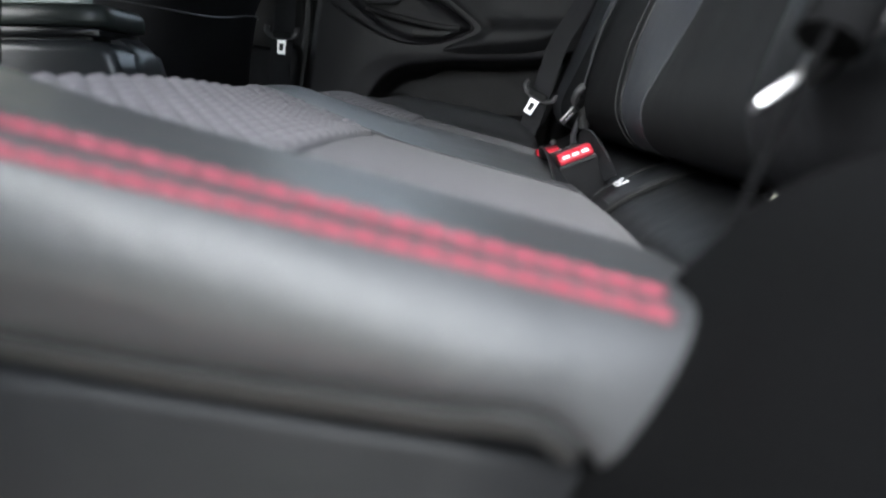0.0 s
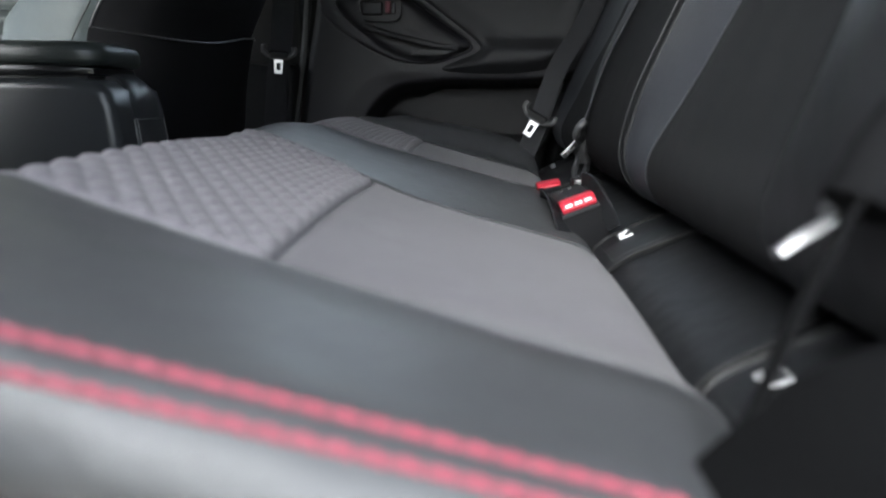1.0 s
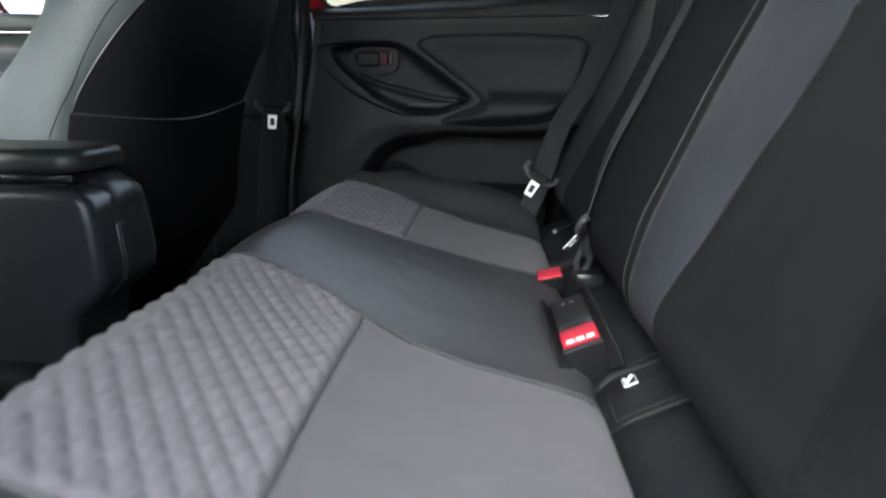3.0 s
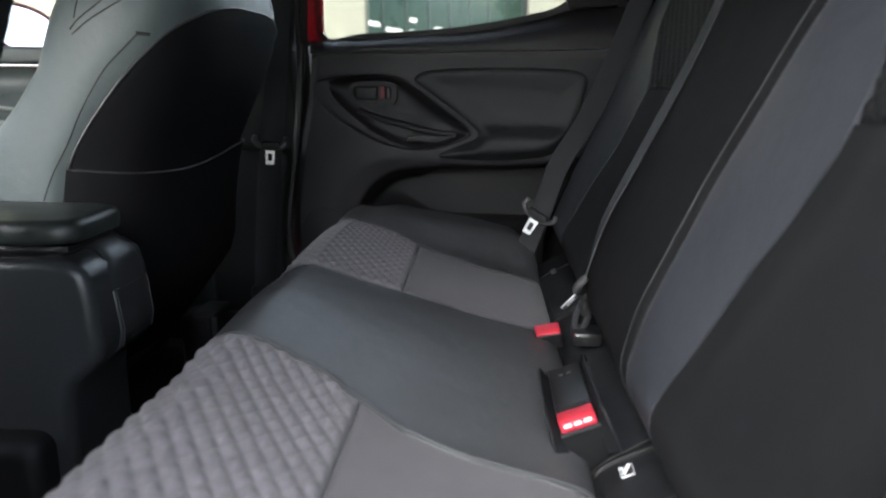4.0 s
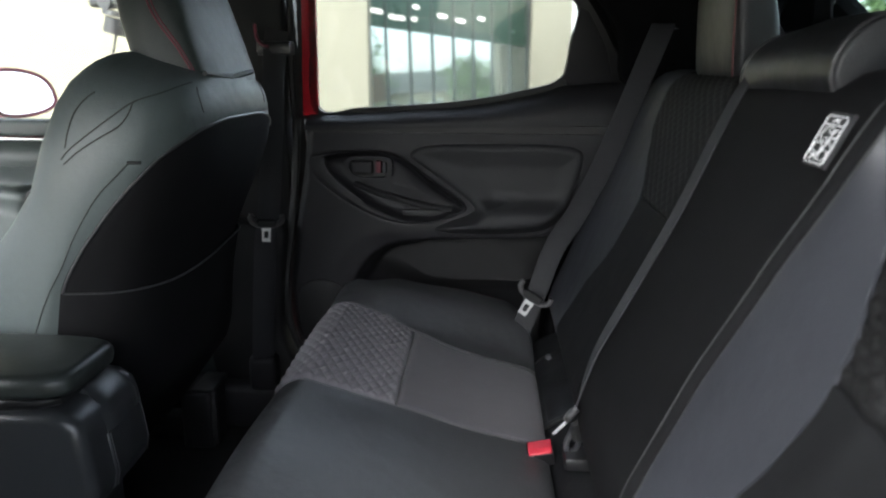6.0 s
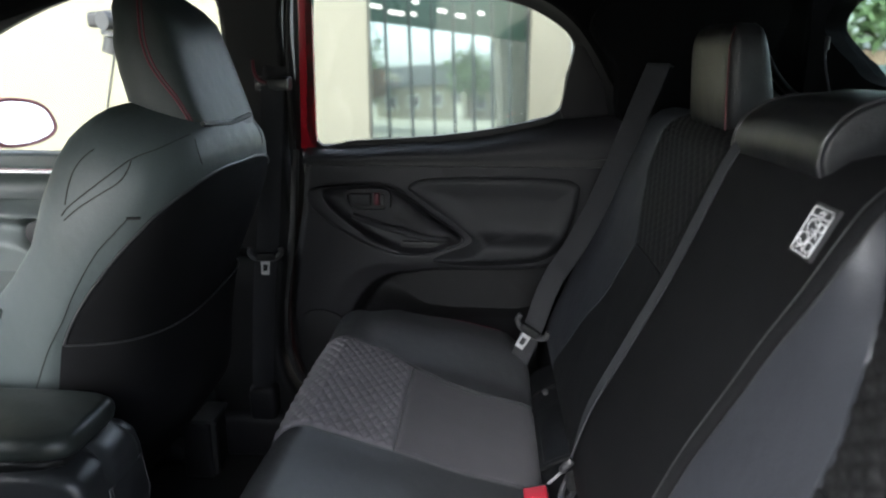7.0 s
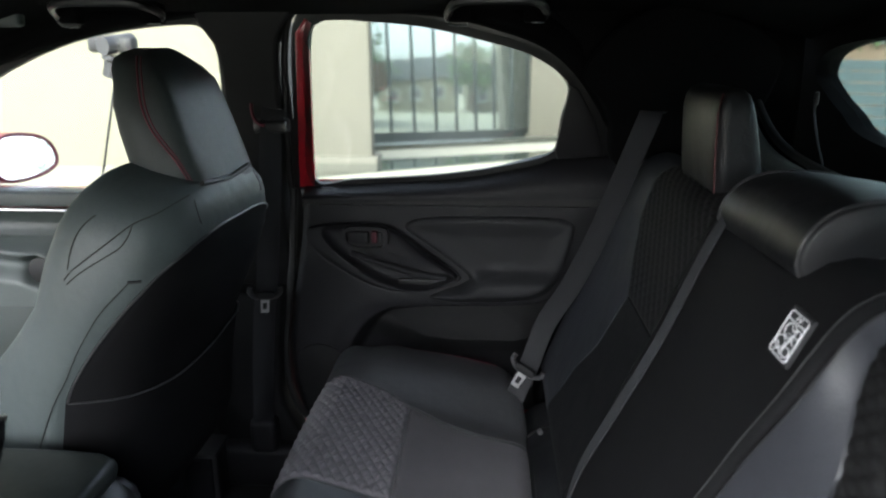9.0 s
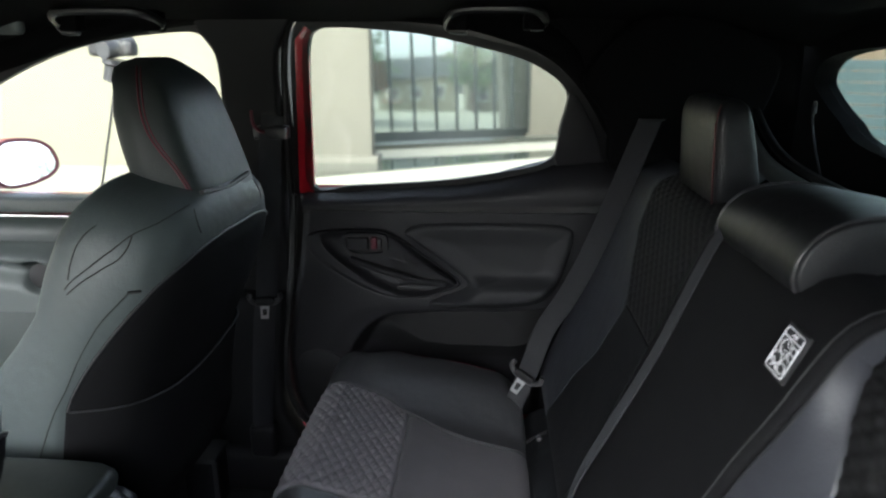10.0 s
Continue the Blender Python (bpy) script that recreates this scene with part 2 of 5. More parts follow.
def steps(a, b, step, edge=0.008):
    """Even steps from a to b with finer ones at both ends."""
    n = max(2, int(abs(b - a) / step))
    s = 1 if b > a else -1
    mid = [a + (b - a) * i / n for i in range(n + 1)]
    fine = [edge * f for f in (0, 0.15, 0.35, 0.6, 1.0)]
    return sorted({*(a + s * f for f in fine), *(b - s * f for f in fine), *(m for m in mid if abs(m - a) > edge * 1.3 and abs(m - b) > edge * 1.3)}, reverse=s < 0)


def tuck(d, w=0.008, depth=0.006):
    """How far upholstery sinks towards its seam, d metres away."""
    if d >= w:
        return 0.0
    k = 1 - max(d, 0) / w
    return depth * (1 - math.sqrt(max(0, 1 - k * k)))


def pillow(x, y, h, cross=0.85):
    """Quilting: diamond cells between two sets of stitched lines."""
    a = abs((0.839 * x + 0.545 * y) / 0.0148 % 1.0 - 0.5) * 0.0148
    b = abs((0.545 * y - 0.839 * x) / 0.0148 % 1.0 - 0.5) * 0.0148
    da, db = 0.0074 - a, 0.0074 - b
    return h * (1 - math.exp(-da / 0.0026)) * (1 - cross * math.exp(-db / 0.0024))


def prism(outline, y0, y1, bev=0.003, seg=2):
    """A plate from y0 to y1 with an outline of (x, z)."""
    bm = bmesh.new()
    a = [bm.verts.new((p[0], y0, p[1])) for p in outline]
    f = bm.faces.new(a)
    r = bmesh.ops.extrude_face_region(bm, geom=[f])
    for v in r["geom"]:
        if isinstance(v, bmesh.types.BMVert):
            v.co.y = y1
    bmesh.ops.recalc_face_normals(bm, faces=bm.faces)
    if bev:
        es = [e for e in bm.edges if abs(e.verts[0].co.y - e.verts[1].co.y) < 1e-6]
        bmesh.ops.bevel(bm, geom=es, offset=bev, segments=seg, affect="EDGES", profile=0.5)
    return bm


def frame_ring(outer, inner, y0, y1):
    """A flat frame between two outlines of (x, z) of equal counts, from y0 to y1."""
    bm = bmesh.new()
    q = [[bm.verts.new((p[0], y, p[1])) for p in o] for o, y in ((outer, y0), (outer, y1), (inner, y1), (inner, y0))]
    n = len(outer)
    for a, b in zip(q, q[1:] + q[:1]):
        for k in range(n):
            bm.faces.new((a[k], a[(k + 1) % n], b[(k + 1) % n], b[k]))
    return bm


def wrap(s, lim, r):
    """Past lim a surface turns down over a radius r: how far out, how far down."""
    if s <= lim:
        return s, 0.0
    a = (s - lim) / r
    if a < math.pi / 2:
        return lim + r * math.sin(a), r * (1 - math.cos(a))
    return lim + r, r + (s - lim - r * math.pi / 2)


def ease(a, b, x):
    t = min(1, max(0, (x - a) / (b - a)))
    return t * t * (3 - 2 * t)


# ---- rear seat cushion ----
def cushion_z(x, y):
    z = 0.602 - 0.25 * x + 0.5 * min(x, 0) ** 2
    z += (0.021 if y < 0 else 0.030) * ease(0.47, 0.60, abs(y)) + 0.010 * math.cos(min(1, abs(y - 0.01) / 0.17) * math.pi / 2)
    if y > 0:
        z += ease(0.45, 0.60, y) * (0.012 * ease(-0.05, 0.10, x) - 0.028 * ease(-0.04, -0.125, x))
    return z + 0.004 * math.cos(min(1, abs(abs(y) - 0.33) / 0.16) * math.pi / 2)


def cushion(u, v):
    """The cushion's skin: u runs from front (negative) to back, v across the car."""
    fx, dx = wrap(-u, 0.125, 0.05)
    bx, db = wrap(u, 0.178 - 0.021 * ease(0.50, 0.66, abs(v)) - 0.05 * ease(0.665, 0.735, abs(v)), 0.042)
    x, down = (-fx, dx) if u < 0 else (bx, db)
    ay, dy = wrap(abs(v), 0.645 if v > 0 else 0.656, 0.03)
    if v < 0 and u > 0:
        x -= 0.6 * max(0, dy - 0.008) * ease(0.02, 0.15, u)
    y = math.copysign(ay - 0.5 * max(0, dy - 0.03), v)
    return Vector((x, y, cushion_z(max(-0.125, min(0.185, x)), max(-0.645, min(0.645, y))) - down - dy))


def broken(*ks):
    """A line through (station, place) pairs."""
    def at(s):
        if s <= ks[0][0]:
            return ks[0][1]
        for (a, ya), (b, yb) in zip(ks, ks[1:]):
            if s <= b:
                return ya + (yb - ya) * ease(0, 1, (s - a) / (b - a)) * 0.35 + (yb - ya) * (s - a) / (b - a) * 0.65
        return ks[-1][1]
    return at


near_out = broken((-0.20, -0.487), (-0.05, -0.484), (0.0, -0.491), (0.067, -0.514), (0.12, -0.538), (0.22, -0.548))
near_in = broken((-0.20, -0.097), (-0.10, -0.098), (-0.05, -0.112), (0.0, -0.146), (0.05, -0.182), (0.10, -0.197), (0.22, -0.200))
far_in = broken((-0.20, 0.190), (-0.07, 0.200), (0.0, 0.200), (0.10, 0.187), (0.22, 0.190))
far_out = broken((-0.20, 0.528), (-0.12, 0.520), (-0.05, 0.503), (0.0, 0.474), (0.07, 0.443), (0.12, 0.434), (0.22, 0.438))


bench = thing("rear_seat_cushion", "black leather rear bench cushion with grey quilted inserts and red stitching", "car seat", (0, 0, 0.42))


def cushion_patch(name, mat, u0, u1, left, right, quilt=0.0, step=0.012, label="", back=(0, 0, -0.03)):
    us = steps(u0, u1, step)
    vs = steps(0, 1, step / 0.33, 0.025)

    def fn(u, v):
        a, b = left(u), right(u)
        y = a + (b - a) * v
        p = cushion(u, y)
        d = min(u - u0, u1 - u, (y - a), (b - y))
        nrm = Vector((0.24, 0, 0.97)) if u > -0.125 else Vector((-0.7, 0, 0.7))
        if abs(y) > 0.645:
            nrm = Vector((0, math.copysign(1, y), 0.2))
        h = -tuck(d)
        if quilt:
            h += pillow(u, y if y < 0 else -y, quilt) * ease(0, 0.006, d)
        return p + nrm * h
    return part(name, sheet(fn, us, vs, back), mat, bench, label, sharp=60)


def const(c):
    return lambda u: c


SIDE = 0.645 + 0.03 * math.pi / 2 + 0.035
FRONT = -0.125 - 0.05 * math.pi / 2 - 0.09


def near_side(u):
    """How far the near bolster reaches down its flank."""
    c = max(-0.125, min(0.185, u))
    drop = wrap(max(u, 0), 0.112, 0.042)[1]
    return -(0.656 + 0.03 * math.pi / 2 + max(0.003, cushion_z(c, -0.645) - 0.03 - (0.566 - 0.12 * c) - drop))


cushion_patch("bolster", LEATHER, FRONT, 0.225, near_side, near_out, label="black leather bolster with red double stitching", back=(0, 0.05, -0.006))
cushion_patch("bolster", LEATHER, FRONT, 0.222, far_out, const(SIDE), label="black leather bolster with red double stitching")
cushion_patch("centre_strip", LEATHER, FRONT, 0.222, near_in, far_in)
for lo, hi in ((near_out, near_in), (far_in, far_out)):
    cushion_patch("quilted_insert", QUILT, FRONT, 0.0, lo, hi, quilt=0.0045, step=0.0019, label="grey diamond-quilted fabric insert")
    cushion_patch("plain_insert", FABRIC, 0.0, 0.222, lo, hi, label="smooth grey fabric insert")
part("cushion_base", box(-0.165, 0.21, -0.64, 0.64, 0.34, 0.535, 0.02), CLOTH_DARK, bench)


def stitch_row(v, x0, x1, sign, r=0.0015):
    bm = bmesh.new()
    x = x0
    while x < x1:
        ps = [cushion(x + d, sign * (v - (0.0065 if v < 0.676 else 0.009) * ease(-0.17, 0.15, x))) + Vector((0, sign * 0.0006, 0.0008 - 0.0008 * abs(d - 0.0035) / 0.0035)) for d in (0, 0.0018, 0.0035, 0.0052, 0.007)]
        tube(ps, r, 5, bm)
        x += 0.0082
    return bm


for sg in (-1, 1):
    for vv in (0.6695, 0.6815):
        part("red_stitching", stitch_row(vv if sg < 0 else vv + 0.0015, -0.17, 0.152, sg), RED_THREAD, bench, "row of red thread stitches")
for seam in (near_in, near_out, far_in, far_out):
    off = 0.004 if seam in (near_in, far_out) else -0.004
    part("seam", tube([cushion(-0.18 + 0.39 * i / 40, seam(-0.18 + 0.39 * i / 40)) + Vector((0, off, -0.0012)) for i in range(41)], 0.0021, 6), LEATHER, bench)

part("gap", tube([cushion(-0.17 + 0.32 * i / 30, near_side(-0.17 + 0.32 * i / 30)) + Vector((0, 0.006, -0.004)) for i in range(31)], 0.0052, 6), RUBBER, bench)

# ---- rear backrests ----
D = Vector((-0.385, 0, -0.923))
N = Vector((-0.923, 0, 0.385))


def back_point(y, s, off=0.0):
    """The backrest's skin at height s (it curls in under its foot and over its top)."""
    s0, s1 = 0.645, 1.02
    c = min(s1, max(s0, s))
    p = Vector((0.246 + 0.417 * (c - 0.645), y, c))
    n = N.copy()
    if s < s0:
        a = min((s0 - s) / 0.045, math.pi / 2)
        p += 0.045 * math.sin(a) * D - 0.045 * (1 - math.cos(a)) * N
        n = math.cos(a) * N + math.sin(a) * D
    elif s > s1:
        a = min((s - s1) / 0.05, math.pi / 2)
        p += -0.05 * math.sin(a) * D - 0.05 * (1 - math.cos(a)) * N
        n = math.cos(a) * N - math.sin(a) * D
    return p + n * off


S0, S1 = 0.645 - 0.045 * 1.5, 1.02 + 0.05 * 1.5


def back_patch(name, mat, parent, s0, s1, left, right, bulge=None, quilt=0.0, step=0.014, label="", welt=True):
    """welt=False: the edge towards the near door runs on without a tuck."""
    ss = steps(0, 1, step / 0.4, 0.02)
    vs = steps(0, 1, step / 0.2, 0.04)

    def fn(k, v):
        lo, hi = (s0(v) if callable(s0) else s0), (s1(v) if callable(s1) else s1)
        s = lo + (hi - lo) * k
        a, b = left(s), right(s)
        y = a + (b - a) * v
        d = min(s - lo, hi - s, y - a if welt else 1, b - y)
        h = -tuck(d, 0.004, 0.0022)
        if bulge:
            h += bulge(y, s)
        if quilt:
            h += pillow(s * 1.083, y if y < 0 else -y, quilt, 0.8) * ease(0, 0.006, d)
        return back_point(y, s, h)
    return part(name, sheet(fn, ss, vs, (0.028, 0, -0.012)), mat, parent, label, sharp=60)


def wing(centre, width, height):
    return lambda y, s: height * math.cos(min(1, abs(y - centre) / width) * math.pi / 2) * ease(0.60, 0.75, s)


back_wide = thing("folding_rear_bench", "wide black leather rear backrest with raised centre panel and quilted insert", "car seat", (0.35, -0.22, 0.57))
back_far = thing("folding_rear_bench", "narrow black leather rear backrest beside the far door", "car seat", (0.35, 0.38, 0.57))
bin_near = broken((0.60, -0.212), (0.66, -0.212), (0.70, -0.217), (0.76, -0.230), (0.80, -0.246), (0.85, -0.257), (0.89, -0.252), (0.945, -0.229), (1.013, -0.190), (1.06, -0.180), (1.1, -0.178))
bout_near = const(-0.47)
bin_far = const(0.176)
bout_far = broken((0.60, 0.45), (0.718, 0.40), (0.797, 0.345), (0.877, 0.330), (0.94, 0.413), (0.97, 0.456), (1.03, 0.475), (1.1, 0.47))
RAISED = 0.014
panel_edge = broken((0.60, -0.128), (0.80, -0.134), (0.90, -0.152), (0.98, -0.171), (1.03, -0.180), (1.1, -0.180))
bolster_edge = lambda s: panel_edge(s) - 0.006
back_patch("centre_panel", CLOTH_DARK, back_wide, S0, S1, panel_edge, const(0.148), lambda y, s: RAISED * ease(0.60, 0.70, s) - tuck(min(y - panel_edge(s), 0.148 - y), 0.016, 0.010))


def bolster_rise(y, s):
    """The inner bolster climbs from the groove beside the insert to the centre panel."""
    w = min(1, max(0, (y - bin_near(s)) / (bolster_edge(s) - bin_near(s))))
    return ease(0.60, 0.72, s) * (-0.009 + 0.0225 * (0.55 * w + 0.45 * math.sin(math.pi / 2 * w)))


def insert_fall(y, s):
    return -0.009 * ease(0.60, 0.72, s) * (1 - ease(0, 0.06, bin_near(s) - y))


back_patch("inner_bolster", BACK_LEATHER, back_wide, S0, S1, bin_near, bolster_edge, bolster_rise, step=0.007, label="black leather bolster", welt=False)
# Same leather as the inner one; its shade is coloured in with dark vinyl.
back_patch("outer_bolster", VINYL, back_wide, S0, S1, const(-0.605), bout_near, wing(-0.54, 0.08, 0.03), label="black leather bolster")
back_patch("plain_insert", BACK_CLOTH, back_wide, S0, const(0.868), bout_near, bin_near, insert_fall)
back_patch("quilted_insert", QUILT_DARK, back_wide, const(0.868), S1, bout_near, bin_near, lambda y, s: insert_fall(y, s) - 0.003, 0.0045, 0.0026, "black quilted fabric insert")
back_patch("inner_edge", CLOTH_DARK, back_far, S0, S1, const(0.158), bin_far)
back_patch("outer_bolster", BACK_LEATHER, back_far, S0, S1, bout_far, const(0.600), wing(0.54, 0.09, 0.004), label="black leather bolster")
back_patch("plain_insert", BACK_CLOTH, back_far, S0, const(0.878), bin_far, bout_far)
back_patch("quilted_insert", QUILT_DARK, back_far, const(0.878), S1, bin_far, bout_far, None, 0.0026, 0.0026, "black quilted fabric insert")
for ob, y0, y1 in ((back_wide, -0.60, 0.146), (back_far, 0.160, 0.595)):
    prof = [back_point(0, s, -0.02) for s in (0.60, 0.66, 0.9, 1.01)]
    ring = [(p.x, p.z) for p in prof] + [(0.445, 1.045), (0.50, 1.045), (0.52, 1.01), (0.36, 0.60), (0.33, 0.575)]
    part("back_shell", prism(ring, y0, y1, 0.006), PLASTIC, ob)
for off, raise_by, r in ((0.012, 0.0010, 0.0007), (-0.010, 0.0003, 0.0007)):
    line = [S0 + (S1 - S0) * i / 40 for i in range(41)]
    part("seam", tube([back_point(panel_edge(q) + off, q, raise_by + RAISED * ease(0.60, 0.70, q) * (1.0 if off > 0 else 0.88)) for q in line], r, 6), THREAD, back_wide)

# ---- anchor band between cushion and backrest ----
band = thing("rear_seat_bolster", "black leather strip with child seat anchor flaps behind the bench cushion", "car seat", (0.25, 0, 0.50))
prof = curve([(0.206, 0.48), (0.208, 0.520), (0.224, 0.545), (0.248, 0.558), (0.274, 0.570), (0.292, 0.574), (0.306, 0.56), (0.31, 0.50)], 5)


def band_point(y, k):
    """k from 0 (front) to 1 (back) over the strip."""
    p = prof[int(k * (len(prof) - 1))]
    return Vector((p[0], y, p[1]))


bm = loft([[(p[0], y, p[1]) for p in [Vector((*q, 0)) if len(q) == 2 else q for q in prof]] for y in [-0.60 + 1.19 * i / 24 for i in range(25)]])
part("band", bm, VINYL, band, sharp=50)


def anchor_flap(y, marked, w=0.042, shift=0.018):
    """A stitched flap over a child seat anchor; w: half its width."""
    def flap(off, half, k0, k1):
        rows = []
        for i in range(19):
            k = k0 + (k1 - k0) * i / 18
            a = k * (len(prof) - 1)
            j = min(int(a), len(prof) - 2)
            p = prof[j].lerp(prof[j + 1], a - j)
            d = (prof[j + 1] - prof[j]).normalized()
            n = Vector((-d[1], d[0]))
            q = Vector((p[0], 0, p[1])) + Vector((n[0], 0, n[1])) * off
            hw = half - 0.012 * (1 - math.sqrt(max(0, 1 - (1 - min(1, 5 * i / 18)) ** 2)))
            rows.append((q, hw, Vector((n[0], 0, n[1]))))
        return rows
    rows = flap(0.004, w, 0.20, 0.86)
    rings = []
    for q, hw, n in rows:
        rings.append([q + Vector((0, y - hw, 0)) - n * 0.006, q + Vector((0, y - hw, 0)), q + Vector((0, y - hw + 0.004, 0)) + n * 0.002,
                      q + Vector((0, y + hw - 0.004, 0)) + n * 0.002, q + Vector((0, y + hw, 0)), q + Vector((0, y + hw, 0)) - n * 0.006])
    fl = part("anchor_flap", loft(rings), VINYL, band, "stitched black leather anchor flap", sharp=50)
    edge = [q + Vector((0, y - hw - 0.001, 0)) for q, hw, n in rows[::-1]] + [q + Vector((0, y + hw + 0.001, 0)) for q, hw, n in rows]
    part("piping", tube(edge, 0.0016, 6), RUBBER, fl)
    inner = [q + Vector((0, y - hw + 0.006, 0)) + n * 0.0018 for q, hw, n in rows[2:17]][::-1] + [q + Vector((0, y + hw - 0.006, 0)) + n * 0.0018 for q, hw, n in rows[2:17]]
    part("stitched_edge", tube(inner, 0.0006, 5), THREAD, fl)
    hood = [q + Vector((0, y + w + 0.010 + 0.030 * (i / 18) ** 2, 0)) - n * 0.002 for i, (q, hw, n) in enumerate(rows)]
    part("outer_piping", tube(hood, 0.0020, 6), PLASTIC_DARK, fl)
    if marked:
        lip = [rows[13][0] + Vector((0, y + w * f, 0)) + rows[13][2] * (0.002 + 0.009 * math.sin(math.pi * k)) for k, f in ((0, -0.45), (0.2, -0.3), (0.5, 0.1), (0.8, 0.5), (1, 0.65))]
        part("finger_lip", tube(curve(lip, 4), 0.0036, 8), VINYL, fl, "rounded finger lip")
        part("finger_hollow", tube([p + Vector((0.008, 0, -0.003)) for p in curve(lip, 4)[2:-2]], 0.0042, 8), RUBBER, fl)
        q, hw, n = rows[5]
        t = (rows[6][0] - rows[4][0]).normalized()
        m = Matrix.Translation(q + Vector((0, y + shift, 0)) + n * 0.0032) @ Matrix((t, Vector((0, 1, 0)), n)).transposed().to_4x4() @ Matrix.Diagonal((0.8, 0.8, 1, 1))
        tg = part("tag", box(-0.0078, 0.0078, -0.0105, 0.0105, -0.001, 0.0006, 0.0005, 1, m), WHITE_PRINT, fl, "small white child seat tag")
        part("tag_field", box(-0.0066, 0.0066, -0.0093, 0.0093, 0.0004, 0.0011, 0, 1, m), LABEL_BACK, tg)
        part("pictogram", tube([m @ Vector(p) for p in ((-0.0040, -0.0075, 0.0012), (-0.0015, -0.0020, 0.0012), (0.0010, 0.0020, 0.0012), (0.0040, 0.0070, 0.0012))], 0.0019, 6), WHITE_PRINT, tg)
        part("pictogram", tube([m @ Vector(p) for p in ((-0.0045, 0.0010, 0.0012), (-0.0045, 0.0060, 0.0012))], 0.0012, 6), WHITE_PRINT, tg)
    return fl


for yy, mk, ww in ((-0.196, True, 0.042), (-0.536, True, 0.044), (0.372, False, 0.115)):
    anchor_flap(yy, mk, ww)
part("snap_button", tube([(0.236, 0.470, 0.560), (0.233, 0.470, 0.566)], 0.005, 10), CHROME, band, "small bright snap button")

# ---- belt buckles ----
def buckle(label, at, roll, pitch, wide, length, sleeve):
    """A buckle whose red button faces the doorway; at: the button's foot."""
    ob = thing("seat_belt_buckle", label, "seat belt buckle", (at[0], at[1], at[2] - 0.05), "buckles")
    m = Matrix.Translation(at) @ Matrix.Rotation(radians(roll), 4, "Y") @ Matrix.Rotation(radians(pitch), 4, "X")
    if not sleeve:
        m = m @ Matrix.Diagonal((1, 1, 0.6, 1))
    h = wide / 2

    def along_y(pts, half, bev, seg=2):
        bm = bmesh.new()
        f = bm.faces.new([bm.verts.new((-half, b, c)) for b, c in pts])
        r = bmesh.ops.extrude_face_region(bm, geom=[f])
        for v in r["geom"]:
            if isinstance(v, bmesh.types.BMVert):
                v.co.x = half
        bmesh.ops.recalc_face_normals(bm, faces=bm.faces)
        bmesh.ops.bevel(bm, geom=bm.edges[:], offset=bev, segments=seg, affect="EDGES", profile=0.5)
        bm.transform(m)
        return bm
    if sleeve:
        body = [(-0.006, -0.045), (-0.012, -0.002), (-0.002, 0.000), (0.010, 0.002), (0.014, 0.006), (0.026, 0.0085), (length, 0.010), (length + 0.008, -0.010), (length, -0.045)]
    else:
        body = [(-0.006, -0.045), (-0.012, -0.002), (-0.002, 0.000), (length, 0.003), (length + 0.003, -0.010), (length, -0.045)]
    part("body", along_y(body, h, 0.0025, 3), PLASTIC_SMOOTH, ob)
    part("release_button", along_y([(-0.0145, -0.002), (-0.0155, 0.003), (-0.009, 0.0095), (0.008, 0.0105), (0.009, 0.001), (-0.006, -0.003)], h - 0.001, 0.0022, 3), RED_PLASTIC, ob, "glossy red release button")
    part("button_rim", along_y([(-0.0135, -0.006), (-0.0150, -0.0025), (-0.010, -0.0015), (-0.008, -0.006)], h + 0.0004, 0.0005), SATIN_MID, ob)
    if sleeve:
        part("slot", along_y([(0.0105, 0.002), (0.0105, 0.0085), (0.0185, 0.0100), (0.0185, 0.002)], h - 0.006, 0.0006), RUBBER, ob, "dark slot above the button")
        for i in (-1, 0, 1):
            xx = i * h * 0.52
            part("lettering_bar", box(xx - h * 0.19, xx + h * 0.19, -0.0152, -0.0118, 0.0030, 0.0060, 0, 1, m), WHITE_PRINT, ob)
        for sg_ in (-1, 1):
            side = [m @ Vector((sg_ * (h + 0.0045), b, c)) for b, c in ((-0.022, -0.030), (-0.012, -0.004), (0.004, 0.009), (0.040, 0.0145), (0.080, 0.0145), (length - 0.008, 0.012), (length + 0.002, 0.002))]
            part("sleeve_edge", ribbon(curve(side, 5), m.to_3x3() @ Vector((sg_ * 0.35, 0, 1)), 0.016, 0.0026), VINYL, ob)
        for i in (-1, 1):
            part("mould_mark", box(i * 0.0045 - 0.0022, i * 0.0045 + 0.0022, length - 0.026, length - 0.023, 0.0096, 0.0112, 0.0004, 1, m), SATIN_MID, ob)
        part("front_cover", along_y([(-0.0125, -0.006), (-0.0085, -0.006), (-0.0035, -0.046), (-0.0095, -0.046)], h + 0.002, 0.0012), CLOTH_DARK, ob)
    return ob


buckle("black buckle with red button sunk in the bench", (0.201, -0.124, 0.579), -22, -4, 0.037, 0.128, True)
buckle("slim black buckle with red button beside the backrest split", (0.198, 0.162, 0.565), -12, 6, 0.034, 0.016, False)


